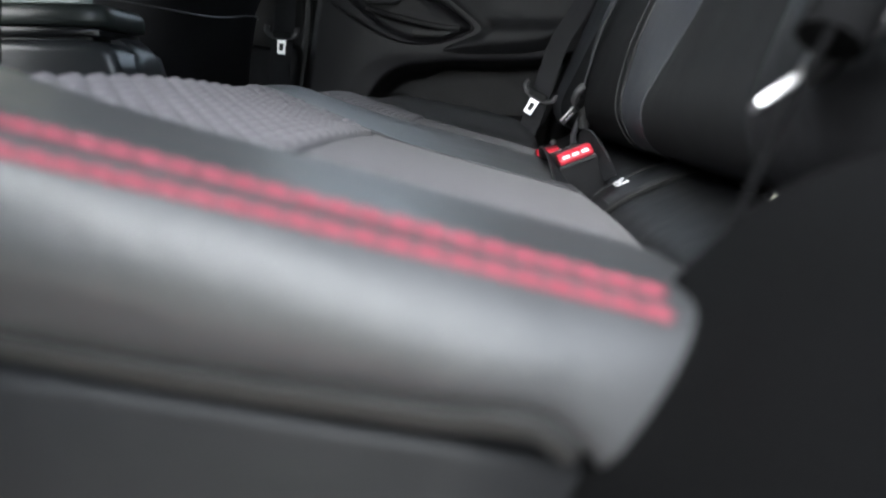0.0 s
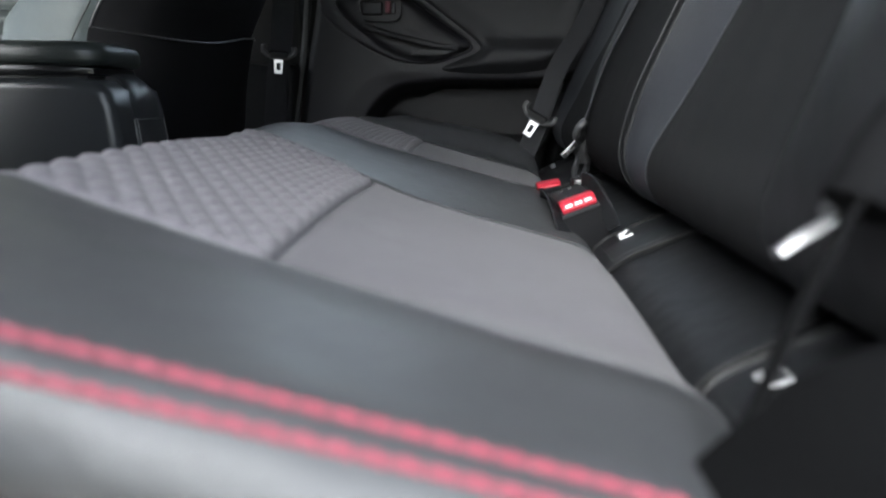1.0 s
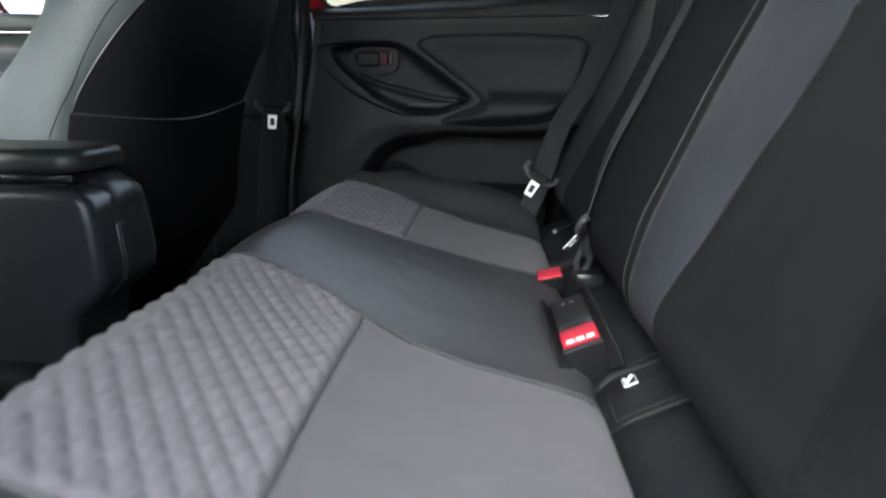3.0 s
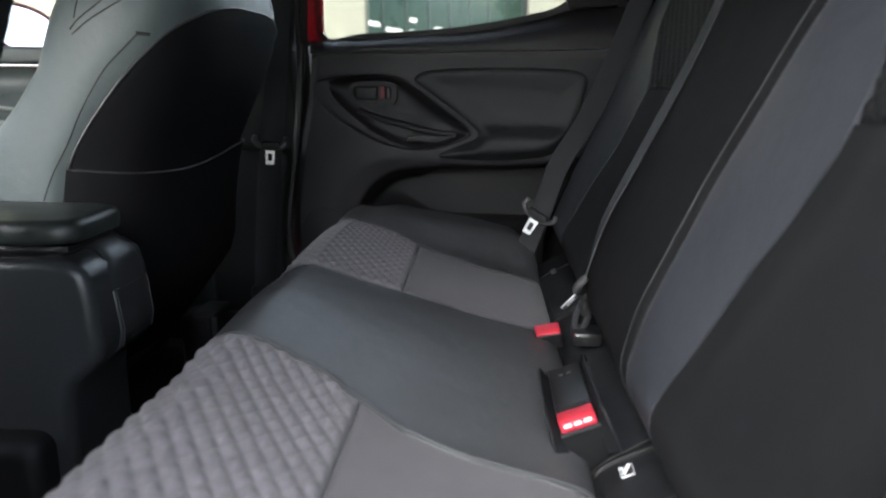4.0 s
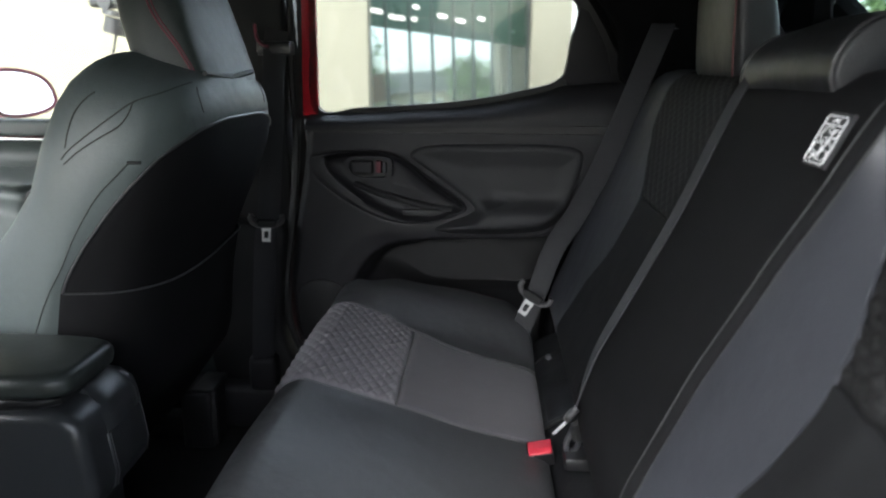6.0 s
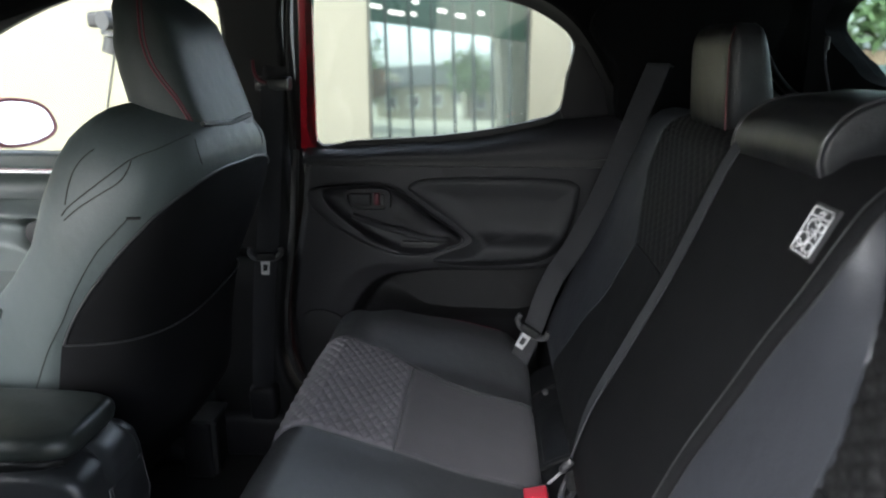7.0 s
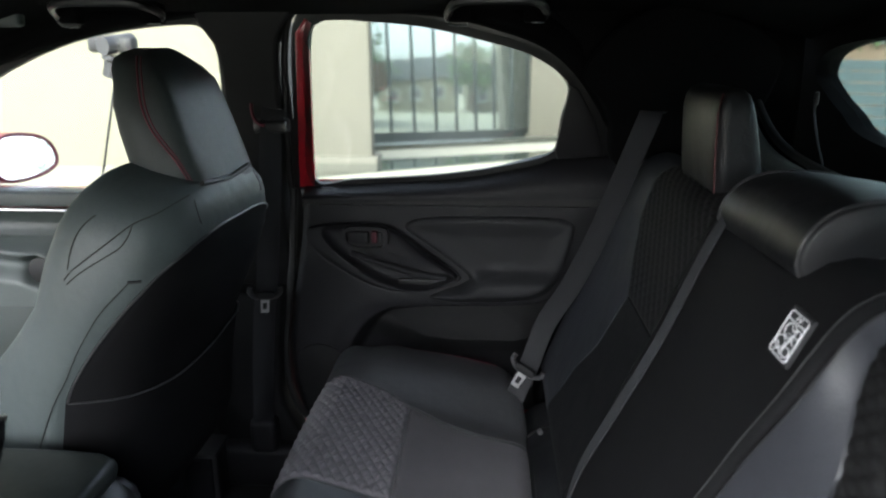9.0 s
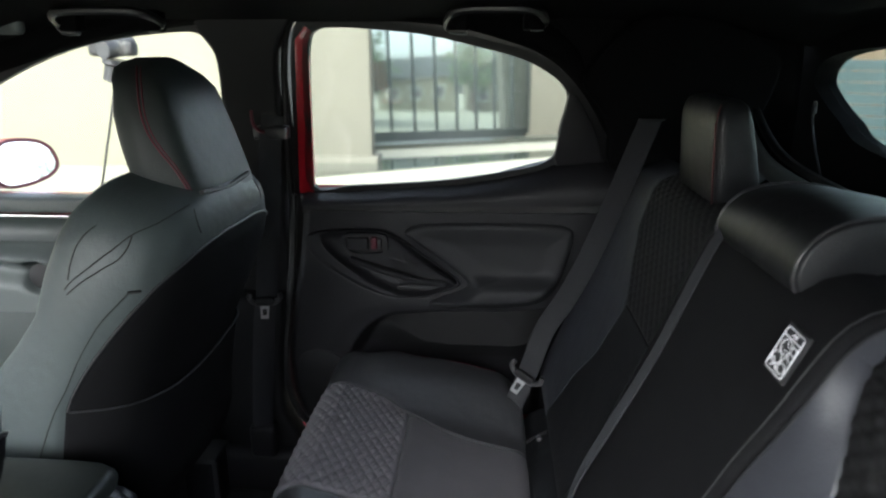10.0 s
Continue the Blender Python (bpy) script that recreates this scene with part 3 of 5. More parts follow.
# ---- seat belts ----
def tongue(parent, at, m, s=1.0):
    base = Matrix.Translation(at) @ m
    part("tongue_cover", box(-0.020 * s, 0.020 * s, -0.006, 0.006, -0.012, 0.004, 0.005, 3, base), PLASTIC_DARK, parent)
    part("tongue_loop", tube([base @ Vector(p) for p in curve([(-0.030 * s, 0, 0.013), (-0.031 * s, 0, 0.002), (-0.020 * s, 0, -0.007), (0.0, 0, -0.009), (0.020 * s, 0, -0.007), (0.031 * s, 0, 0.002), (0.030 * s, 0, 0.013)], 5)], 0.0052, 8), SATIN_MID, parent)
    o = [(-0.0080, -0.043), (-0.0092, -0.008), (0.0092, -0.008), (0.0080, -0.043)]
    i = [(-0.0042, -0.036), (-0.0046, -0.021), (0.0046, -0.021), (0.0042, -0.036)]
    bm = frame_ring([(a * s, b * s) for a, b in o], [(a * s, b * s) for a, b in i], -0.0013, 0.0013)
    bm.transform(base)
    part("tongue", bm, CHROME, parent, "bright steel tongue plate", sharp=20)


def outer_belt(sg, label):
    ob = thing("seat_belt", label, "seat belt", (0.2, sg * 0.58, 0.5), "rear seat belts")
    if sg > 0:
        way = [(0.440, 0.640, 1.120), (0.412, 0.580, 1.122), (0.400, 0.551, 1.108), (0.333, 0.551, 0.921), (0.287, 0.552, 0.815), (0.245, 0.555, 0.741), (0.217, 0.560, 0.653), (0.190, 0.568, 0.572), (0.175, 0.575, 0.52)]
        tip, m = (0.211, 0.548, 0.651), Matrix.Rotation(radians(30), 4, "Y") @ Matrix.Rotation(radians(-16), 4, "Z")
        across = (0.93, -0.34, 0.0)
    else:
        way = [(0.43, -0.60, 1.13), (0.36, -0.590, 0.95), (0.290, -0.590, 0.78), (0.225, -0.605, 0.668), (0.203, -0.616, 0.630), (0.186, -0.626, 0.594), (0.168, -0.636, 0.555), (0.160, -0.642, 0.52)]
        tip, m = (0.232, -0.585, 0.652), Matrix.Rotation(radians(54), 4, "Y") @ Matrix.Rotation(radians(74), 4, "Z")
        across = (0.36, 0.92, -0.12)
    # Same webbing on both sides; the near strap's shade is in its black cloth.
    part("webbing", ribbon(curve(way, 8), across, 0.038 if sg > 0 else 0.026), BELT_SHADED if sg > 0 else TRIM_CLOTH, ob)
    tongue(ob, tip, m, 1.0 if sg > 0 else 0.8)
    if sg < 0:
        knob = curve([(0.215, -0.612, 0.652), (0.228, -0.606, 0.672), (0.246, -0.598, 0.684), (0.270, -0.590, 0.690)], 4)
        part("belt_guide", tube(knob, 0.011, 10), TRIM_CLOTH, ob, "rounded black belt guide")
    return ob


outer_belt(1, "dark grey belt hanging slack beside the far backrest")
outer_belt(-1, "dark grey belt with bright tongue beside the open doorway")
cbelt = thing("seat_belt", "dark grey centre belt running down the backrest split", "seat belt", (0.25, 0.14, 0.58), "rear seat belts")
pts = curve([back_point(0.114, 1.06, 0.018), back_point(0.108, 1.03, 0.018), back_point(0.098, 0.90, 0.019), back_point(0.105, 0.80, 0.021), back_point(0.110, 0.72, 0.023), (0.240, 0.118, 0.663), (0.235, 0.122, 0.638)], 8)
lay = [Vector((-0.35, 0.92, 0.1)).lerp(Vector((0.30, 0.88, -0.35)), ease(0.5, 1.0, i / (len(pts) - 1))) for i in range(len(pts))]
part("webbing", ribbon(pts, lay, 0.015), WEBBING, cbelt)
tongue(cbelt, (0.238, 0.126, 0.636), Matrix.Rotation(radians(42), 4, "Y") @ Matrix.Rotation(radians(58), 4, "Z"), 0.9)
part("anchor_loop", tube(curve([(0.246, 0.132, 0.648), (0.236, 0.132, 0.612), (0.229, 0.132, 0.590), (0.233, 0.134, 0.577), (0.243, 0.134, 0.585), (0.246, 0.132, 0.606), (0.243, 0.132, 0.625)], 4), 0.0042, 8), WEBBING, cbelt)
part("folded_strap", tube(curve([(0.256, 0.126, 0.652), (0.249, 0.128, 0.636), (0.240, 0.128, 0.618), (0.243, 0.126, 0.600)], 4), 0.0075, 8), PLASTIC_DARK, cbelt)
part("anchor_plate", box(0.226, 0.262, 0.11, 0.15, 0.562, 0.580, 0.004), PLASTIC_SMOOTH, cbelt)

# ---- label on the backrest ----
tab = thing("warning_label", "black cloth label with white pictograms sewn on the backrest", "label", (0.39, -0.105, 0.98))


def on_back(y, s, off):
    return back_point(y, s, off)


lab = part("cloth", sheet(lambda u, v: on_back(-0.150 + 0.038 * v + 0.002 * (1 - u), 0.983 + 0.040 * u, RAISED + 0.0035), [i / 6 for i in range(7)], [0, 0.5, 1], (0.003, 0, -0.001)), LABEL_BACK, tab)


def mark(pts, r=0.0006):
    part("white_line", tube([on_back(-0.150 + 0.038 * b + 0.002 * (1 - a), 0.983 + 0.040 * a, RAISED + 0.0042) for a, b in pts], r, 5), WHITE_PRINT, tab)


mark([(0.06, 0.14), (0.06, 0.86), (0.10, 0.92), (0.90, 0.92), (0.94, 0.86), (0.94, 0.14), (0.90, 0.08), (0.10, 0.08), (0.06, 0.14)], 0.0006)
mark([(0.78, 0.1), (0.78, 0.9)], 0.0007)
for ca, cb, ra in ((0.60, 0.55, 0.15), (0.32, 0.68, 0.13), (0.22, 0.30, 0.10), (0.62, 0.22, 0.08)):
    mark([(ca + ra * math.sin(k * 0.7), cb + 1.6 * ra * math.cos(k * 0.7)) for k in range(10)], 0.00055)
mark([(0.12, 0.75), (0.30, 0.45), (0.48, 0.35)], 0.0006)
mark([(0.12, 0.45), (0.30, 0.78)], 0.0006)
mark([(0.40, 0.20), (0.55, 0.40), (0.52, 0.60)], 0.0005)
mark([(0.70, 0.30), (0.62, 0.45), (0.70, 0.60)], 0.0005)
mark([(0.83, 0.40), (0.90, 0.50), (0.83, 0.60)], 0.0006)
mark([(0.90, 0.36), (0.83, 0.46)], 0.0005)

# ---- head restraints ----
def rounded_ring(cx, cy, hx, hy, z, e=4.0, n=28, sx=0.0):
    out = []
    for k in range(n):
        a = 2 * math.pi * k / n
        c, q = math.cos(a), math.sin(a)
        r = (abs(c) ** e + abs(q) ** e) ** (-1 / e)
        out.append((cx + hx * r * c + sx * q, cy + hy * r * q, z))
    return out


hr = thing("head_restraint", "tall black leather rear head restraint with dark red side seam", "head restraint", (0.44, 0.36, 1.05))
rings = []
for z, x0, x1, y0, y1 in ((1.042, 0.436, 0.482, 0.258, 0.424), (1.046, 0.430, 0.488, 0.252, 0.430), (1.056, 0.427, 0.491, 0.249, 0.433), (1.080, 0.425, 0.490, 0.248, 0.434), (1.120, 0.423, 0.482, 0.248, 0.434), (1.150, 0.422, 0.475, 0.249, 0.433), (1.165, 0.424, 0.470, 0.251, 0.430), (1.175, 0.428, 0.466, 0.256, 0.424), (1.181, 0.436, 0.460, 0.266, 0.414)):
    rings.append(rounded_ring((x0 + x1) / 2, (y0 + y1) / 2, (x1 - x0) / 2, (y1 - y0) / 2, z, 7, 48))
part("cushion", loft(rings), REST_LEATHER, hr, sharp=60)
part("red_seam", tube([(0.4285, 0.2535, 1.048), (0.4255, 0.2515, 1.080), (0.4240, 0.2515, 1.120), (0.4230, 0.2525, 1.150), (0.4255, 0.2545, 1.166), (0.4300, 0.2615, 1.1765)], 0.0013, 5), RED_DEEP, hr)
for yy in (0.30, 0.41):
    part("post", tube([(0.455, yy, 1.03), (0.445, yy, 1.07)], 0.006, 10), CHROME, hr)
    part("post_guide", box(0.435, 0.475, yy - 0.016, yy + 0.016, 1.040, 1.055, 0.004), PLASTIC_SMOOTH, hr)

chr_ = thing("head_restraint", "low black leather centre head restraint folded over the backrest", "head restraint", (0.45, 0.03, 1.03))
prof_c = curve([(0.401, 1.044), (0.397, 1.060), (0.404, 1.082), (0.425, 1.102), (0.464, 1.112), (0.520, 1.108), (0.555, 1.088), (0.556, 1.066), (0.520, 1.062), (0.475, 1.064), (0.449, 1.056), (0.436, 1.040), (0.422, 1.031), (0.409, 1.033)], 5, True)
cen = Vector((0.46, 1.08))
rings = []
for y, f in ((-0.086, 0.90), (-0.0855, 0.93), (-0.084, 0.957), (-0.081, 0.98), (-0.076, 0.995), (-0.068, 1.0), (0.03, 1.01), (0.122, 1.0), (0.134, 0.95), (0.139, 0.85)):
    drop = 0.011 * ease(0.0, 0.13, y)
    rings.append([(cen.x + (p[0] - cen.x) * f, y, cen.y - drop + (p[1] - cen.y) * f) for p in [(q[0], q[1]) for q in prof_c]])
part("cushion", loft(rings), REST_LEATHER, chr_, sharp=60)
for yy, drop in ((-0.0795, 0.0), (0.131, 0.011)):
    ring = [Vector((cen.x + (p[0] - cen.x) * 0.965, yy, cen.y - drop + (p[1] - cen.y) * 0.965)) for p in prof_c]
    part("piping", tube(ring + ring[:1], 0.0026, 6), SATIN_MID, chr_)

# ---- far rear door ----
def yd(z):
    """Where the door's glass plane lies at a height."""
    return 0.735 - 0.2 * (z - 0.97)


door = thing("rear_door", "closed black-trimmed rear car door with red painted frame", "car door", (0.05, 0.72, 0.40))
def reach(poly, x, z):
    """Distance from a point to an outline of (x, z), positive inside."""
    best, inn = 9.0, False
    for i in range(len(poly)):
        (ax, az), (bx, bz) = poly[i - 1], poly[i]
        dx, dz = bx - ax, bz - az
        t = min(1, max(0, ((x - ax) * dx + (z - az) * dz) / (dx * dx + dz * dz + 1e-12)))
        best = min(best, math.hypot(x - ax - t * dx, z - az - t * dz))
        if (az > z) != (bz > z) and x < ax + (z - az) / (bz - az) * dx:
            inn = not inn
    return best if inn else -best


def flat(pts, n=6):
    return [(p[0], p[1]) for p in curve(pts, n, True)]


PANEL_EDGE = [(-0.236, 0.930), (-0.245, 0.85), (-0.262, 0.76), (-0.284, 0.62), (-0.278, 0.52), (-0.262, 0.47), (-0.225, 0.43)]
PANEL_BACK = [(0.425, 0.935), (0.34, 0.80), (0.24, 0.60), (0.12, 0.43)]


def along(ks, z):
    for (xa, a), (xb, b) in zip(ks, ks[1:]):
        if z >= b:
            return xb + (xa - xb) * (z - b) / (a - b)
    return ks[-1][0]


SCOOP = flat([(-0.160, 0.585), (-0.146, 0.632), (-0.113, 0.680), (-0.066, 0.707), (0.018, 0.716), (0.12, 0.718), (0.215, 0.722), (0.30, 0.73), (0.26, 0.64), (0.20, 0.56), (0.06, 0.50), (-0.05, 0.49), (-0.14, 0.52)])
ALMOND = flat([(-0.232, 0.872), (-0.205, 0.888), (-0.116, 0.895), (-0.055, 0.886), (0.020, 0.835), (0.080, 0.788), (0.062, 0.768), (-0.004, 0.750), (-0.073, 0.755), (-0.142, 0.784), (-0.210, 0.831)])
HOLE = flat([(-0.200, 0.867), (-0.184, 0.883), (-0.115, 0.8895), (-0.057, 0.880), (0.010, 0.832), (0.070, 0.789), (0.052, 0.774), (-0.004, 0.757), (-0.062, 0.763), (-0.119, 0.791), (-0.176, 0.834)])


def trim_face(u, v):
    z = 0.43 + 0.50 * v
    x = along(PANEL_EDGE, z) + (along(PANEL_BACK, z) - along(PANEL_EDGE, z)) * u
    d = reach(SCOOP, x, z)
    soft = ease(-0.004, 0.030, d) if x < -0.02 else ease(-0.004, 0.016 + 0.014 * ease(0.02, -0.02, x), d)
    y = 0.690 + 0.007 * ease(-0.05, 0.0, d) * ease(0.74, 0.70, z)
    y += 0.098 * soft * (ease(0.572, 0.612, z) if x > 0.02 else ease(0.572, 0.612 + 0.05 * ease(0.02, -0.10, x), z))
    y -= 0.030 * ease(-0.10, 0.02, x) * ease(0.612, 0.580, z) * ease(-0.15, -0.05, x)
    y += 0.030 * ease(0.001, 0.007, reach(ALMOND, x, z))
    y += 0.012 * ease(0.014, 0.0, (x - along(PANEL_EDGE, z)))
    return Vector((x, y - 0.006 * math.sin(math.pi * u), z))


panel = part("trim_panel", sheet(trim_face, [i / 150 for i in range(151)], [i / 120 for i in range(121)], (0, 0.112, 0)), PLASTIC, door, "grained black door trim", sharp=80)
# Darker plastic on the deep scoop faces puts its shade into the colour.
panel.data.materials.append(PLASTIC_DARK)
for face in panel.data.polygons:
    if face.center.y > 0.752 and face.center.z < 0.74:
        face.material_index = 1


def sill(u, v):
    x = -0.236 + 0.68 * u
    top = 0.963 + 0.018 * ease(0, 0.45, u) + 0.055 * ease(0.4, 0.85, u)
    z = 0.937 + 0.016 * u + (top - 0.937 - 0.016 * u) * v
    return Vector((x, 0.684 + 0.052 * v ** 2.2 - 0.004 * math.sin(math.pi * v), z - 0.003 * (1 - v) ** 6))


part("sill_trim", sheet(sill, [i / 40 for i in range(41)], [i / 10 for i in range(11)], (0, 0.03, 0)), PLASTIC, door)
part("groove", box(-0.235, 0.43, 0.694, 0.71, 0.924, 0.945, 0), RUBBER, door)
pad = flat([(-0.030, 0.888), (0.005, 0.906), (0.12, 0.911), (0.243, 0.910), (0.293, 0.903), (0.305, 0.880), (0.288, 0.810), (0.268, 0.768), (0.238, 0.744), (0.18, 0.734), (0.09, 0.731), (0.02, 0.738), (0.045, 0.755), (0.088, 0.772), (0.094, 0.790), (0.045, 0.830), (-0.005, 0.866)])


def pad_ring(f):
    out = []
    for p in pad:
        x, z = 0.17 + (p[0] - 0.17) * f, 0.80 + (p[1] - 0.80) * f
        d = reach(pad, x, z) if f < 0.999 else 0.0
        roll = math.sqrt(max(0.0, 1 - (1 - min(1, d / 0.012)) ** 2))
        y = 0.684 - 0.009 * roll
        y += 0.006 * ease(0.010, 0.050, d) * ease(0.765, 0.815, z)
        y -= 0.026 * ease(0.806, 0.772, z) * ease(0.0, 0.024, d)
        out.append((x, y, z))
    return out


part("padded_insert", loft([[(x, 0.72, z) for x, y, z in pad_ring(1.0)]] + [pad_ring(f) for f in (1.0, 0.993, 0.985, 0.975, 0.96, 0.94, 0.91, 0.88, 0.84, 0.79, 0.74, 0.68, 0.61, 0.53, 0.44, 0.34, 0.22, 0.10)]), DOOR_PAD, door, "soft black padded insert and armrest", sharp=70)
mid = [(a[0] * 0.55 + b[0] * 0.45, a[1] * 0.55 + b[1] * 0.45) for a, b in zip(ALMOND, HOLE)]
rings = [[(p[0], 0.700, p[1]) for p in ALMOND], [(p[0], 0.6845, p[1]) for p in ALMOND], [(p[0], 0.6815, p[1]) for p in mid], [(p[0], 0.685, p[1]) for p in HOLE], [(p[0], 0.706, p[1]) for p in HOLE]]
part("handle_bezel", loft(rings, False), PLASTIC, door, "almond-shaped satin black bezel", sharp=70)
rings = []
for f, y in ((1.0, 0.694), (0.97, 0.699), (0.90, 0.708), (0.75, 0.712), (0.5, 0.712), (0.25, 0.712), (0.02, 0.712)):
    rings.append([(-0.075 + (p[0] + 0.075) * f, y - 0.020 * ease(-0.055, 0.03, -0.075 + (p[0] + 0.075) * f), 0.828 + (p[1] - 0.828) * f) for p in HOLE])
part("handle_recess", loft(rings, False), PLASTIC, door, "hollow behind the door handle", sharp=60)
cup = curve([(-0.160, 0.866), (-0.150, 0.880), (-0.110, 0.883), (-0.074, 0.880), (-0.067, 0.866), (-0.070, 0.843), (-0.090, 0.834), (-0.145, 0.838)], 5, True)
cup_in = [(-0.114 + (p[0] + 0.114) * 0.86, 0.859 + (p[1] - 0.859) * 0.76) for p in cup]
part("handle_cup", frame_ring([(p[0], p[1]) for p in cup], cup_in, 0.694, 0.714), PLASTIC, door)
# Black floor: the shade of a deeper cup is in its colour.
part("cup_floor", prism(cup_in, 0.7065, 0.710, 0.0), RUBBER, door)
part("inner_handle", box(-0.150, -0.106, 0.694, 0.704, 0.847, 0.873, 0.004, 3), PLASTIC, door, "satin black release lever")
part("lock_mark", box(-0.100, -0.089, 0.692, 0.704, 0.850, 0.874, 0.002), RED_DARK, door, "dark red lock flag")
part("lock_knob", box(-0.088, -0.079, 0.694, 0.702, 0.849, 0.872, 0.003, 3), SATIN_MID, door)
part("pull_ledge", tube(curve([(-0.145, 0.704, 0.826), (-0.096, 0.697, 0.810), (-0.05, 0.690, 0.799), (0.008, 0.684, 0.786), (0.052, 0.682, 0.783)], 5), 0.0065, 8), PLASTIC, door)
part("pull_slot", box(-0.046, 0.050, 0.683, 0.694, 0.766, 0.778, 0.003, 2), RUBBER, door)
spk = curve([(-0.262, 0.60), (-0.225, 0.628), (-0.175, 0.615), (-0.150, 0.575), (-0.165, 0.49), (-0.215, 0.458), (-0.258, 0.50)], 5, True)
part("speaker_grille", prism([(p[0], p[1]) for p in spk], 0.684, 0.69, 0.002), PLASTIC_DARK, door, "round black speaker grille")
# window frame, seals and glass
win = curve([(-0.216, 0.973), (-0.211, 1.10), (-0.200, 1.245), (-0.180, 1.276), (-0.140, 1.280), (-0.089, 1.277), (0.014, 1.267), (0.117, 1.244), (0.210, 1.217), (0.278, 1.166), (0.270, 1.10), (0.258, 1.036), (0.175, 1.009), (0.063, 0.990), (-0.051, 0.980), (-0.14, 0.975)], 5, True)
W0 = [(p[0], p[1]) for p in win]


def grow(o, d):
    n = len(o)
    out = []
    for i in range(n):
        a, b = Vector(o[i - 1]), Vector(o[(i + 1) % n])
        t = (b - a).normalized()
        out.append((o[i][0] + t.y * d * -1, o[i][1] + t.x * d))
    return out


def slanted(bm):
    for v in bm.verts:
        v.co.y += yd(v.co.z) - 0.735
    return bm


area = sum(W0[i - 1][0] * W0[i][1] - W0[i][0] * W0[i - 1][1] for i in range(len(W0)))
gs = 1 if area < 0 else -1
part("window_seal", slanted(frame_ring(grow(W0, gs * 0.012), W0, 0.722, 0.738)), RUBBER, door)
part("window_pane", slanted(prism(grow(W0, gs * 0.005), 0.7385, 0.7425, 0)), GLASS, door, "clear door glass").visible_shadow = False
outer = [(p[0], p[1]) for p in curve([(-0.258, 0.955), (-0.250, 1.10), (-0.236, 1.255), (-0.205, 1.305), (-0.140, 1.315), (-0.089, 1.312), (0.014, 1.302), (0.117, 1.280), (0.225, 1.250), (0.325, 1.18), (0.36, 1.09), (0.385, 1.01), (0.30, 0.965), (0.063, 0.955), (-0.051, 0.955), (-0.14, 0.955)], 5, True)]
part("window_frame", slanted(frame_ring(outer, grow(W0, gs * 0.010), 0.735, 0.752)), PLASTIC_SMOOTH, door)
part("frame_paint", slanted(prism([(-0.250, 0.958), (-0.217, 0.958), (-0.201, 1.250), (-0.190, 1.276), (-0.206, 1.282), (-0.226, 1.258)], 0.722, 0.732, 0.002)), PAINT, door, "red painted door frame edge")
quarter = [(0.283, 1.163), (0.30, 1.155), (0.338, 1.09), (0.358, 1.028), (0.268, 1.022), (0.262, 1.038), (0.272, 1.10)]
part("corner_trim", slanted(prism(quarter, 0.715, 0.735, 0.003)), PLASTIC, door, "triangular black corner trim")
tub = curve([(-0.262, 0.725, 0.955), (-0.272, 0.715, 0.80), (-0.296, 0.712, 0.62), (-0.290, 0.71, 0.51), (-0.244, 0.71, 0.435), (-0.12, 0.71, 0.405), (0.10, 0.71, 0.42)], 8)
part("door_seal", tube(tub, 0.008, 8), RUBBER, door)
part("door_seal", tube(curve([(-0.268, 0.728, 0.955), (-0.262, 0.70, 1.10), (-0.245, 0.674, 1.262), (-0.21, 0.662, 1.305), (-0.14, 0.660, 1.312), (0.014, 0.662, 1.30), (0.13, 0.668, 1.272), (0.24, 0.676, 1.235), (0.325, 0.69, 1.17), (0.365, 0.70, 1.08), (0.40, 0.70, 1.0), (0.42, 0.69, 0.93)], 8), 0.007, 8), RUBBER, door)
part("door_skin", box(-0.25, 0.42, 0.825, 0.840, 0.35, 0.955, 0.01), PAINT, door, "red painted outer door skin")
part("door_core", box(-0.24, 0.40, 0.806, 0.82, 0.42, 0.952, 0.006), RUBBER, door)

hinge = Vector((-0.285, -0.74, 0))
swing = Matrix.Translation(hinge) @ Matrix.Rotation(radians(-78), 4, "Z") @ Matrix.Translation(-hinge) @ Matrix.Diagonal((1, -1, 1, 1))
tagged(copy_thing(door, swing @ Matrix.Translation(BASE[door.name])), "open black-trimmed rear car door swung away from the doorway", "car door")

# ---- pillars, floor, roof and body ----
def structure(name, bm, mat, label, category, sharp=38):
    return tagged(part(name, bm, mat, None, "", sharp), label, category, "", "structure")


def slant_y(bm, y0, z0, k):
    for v in bm.verts:
        v.co.y += y0 - k * (v.co.z - z0)
    return bm


upper_b = [(p[0], p[1]) for p in curve([(-0.40, 0.72), (-0.385, 0.95), (-0.375, 1.10), (-0.372, 1.22), (-0.40, 1.30), (-0.225, 1.315), (-0.258, 1.24), (-0.268, 1.10), (-0.280, 0.90), (-0.288, 0.72)], 5, True)]
structure("pillar_trim_upper", slant_y(prism(upper_b, 0.0, 0.05, 0.008, 3), 0.695, 0.97, 0.16), PLASTIC_DARK, "grained black door pillar trim", "pillar")
lower_b = [(p[0], p[1]) for p in curve([(-0.455, 0.42), (-0.445, 0.60), (-0.425, 0.735), (-0.34, 0.742), (-0.288, 0.735), (-0.298, 0.62), (-0.300, 0.50), (-0.27, 0.40), (-0.36, 0.36)], 5, True)]
structure("pillar_trim_lower", prism(lower_b, 0.672, 0.74, 0.012, 3), PLASTIC_DARK, "moulded black lower door pillar trim", "pillar")
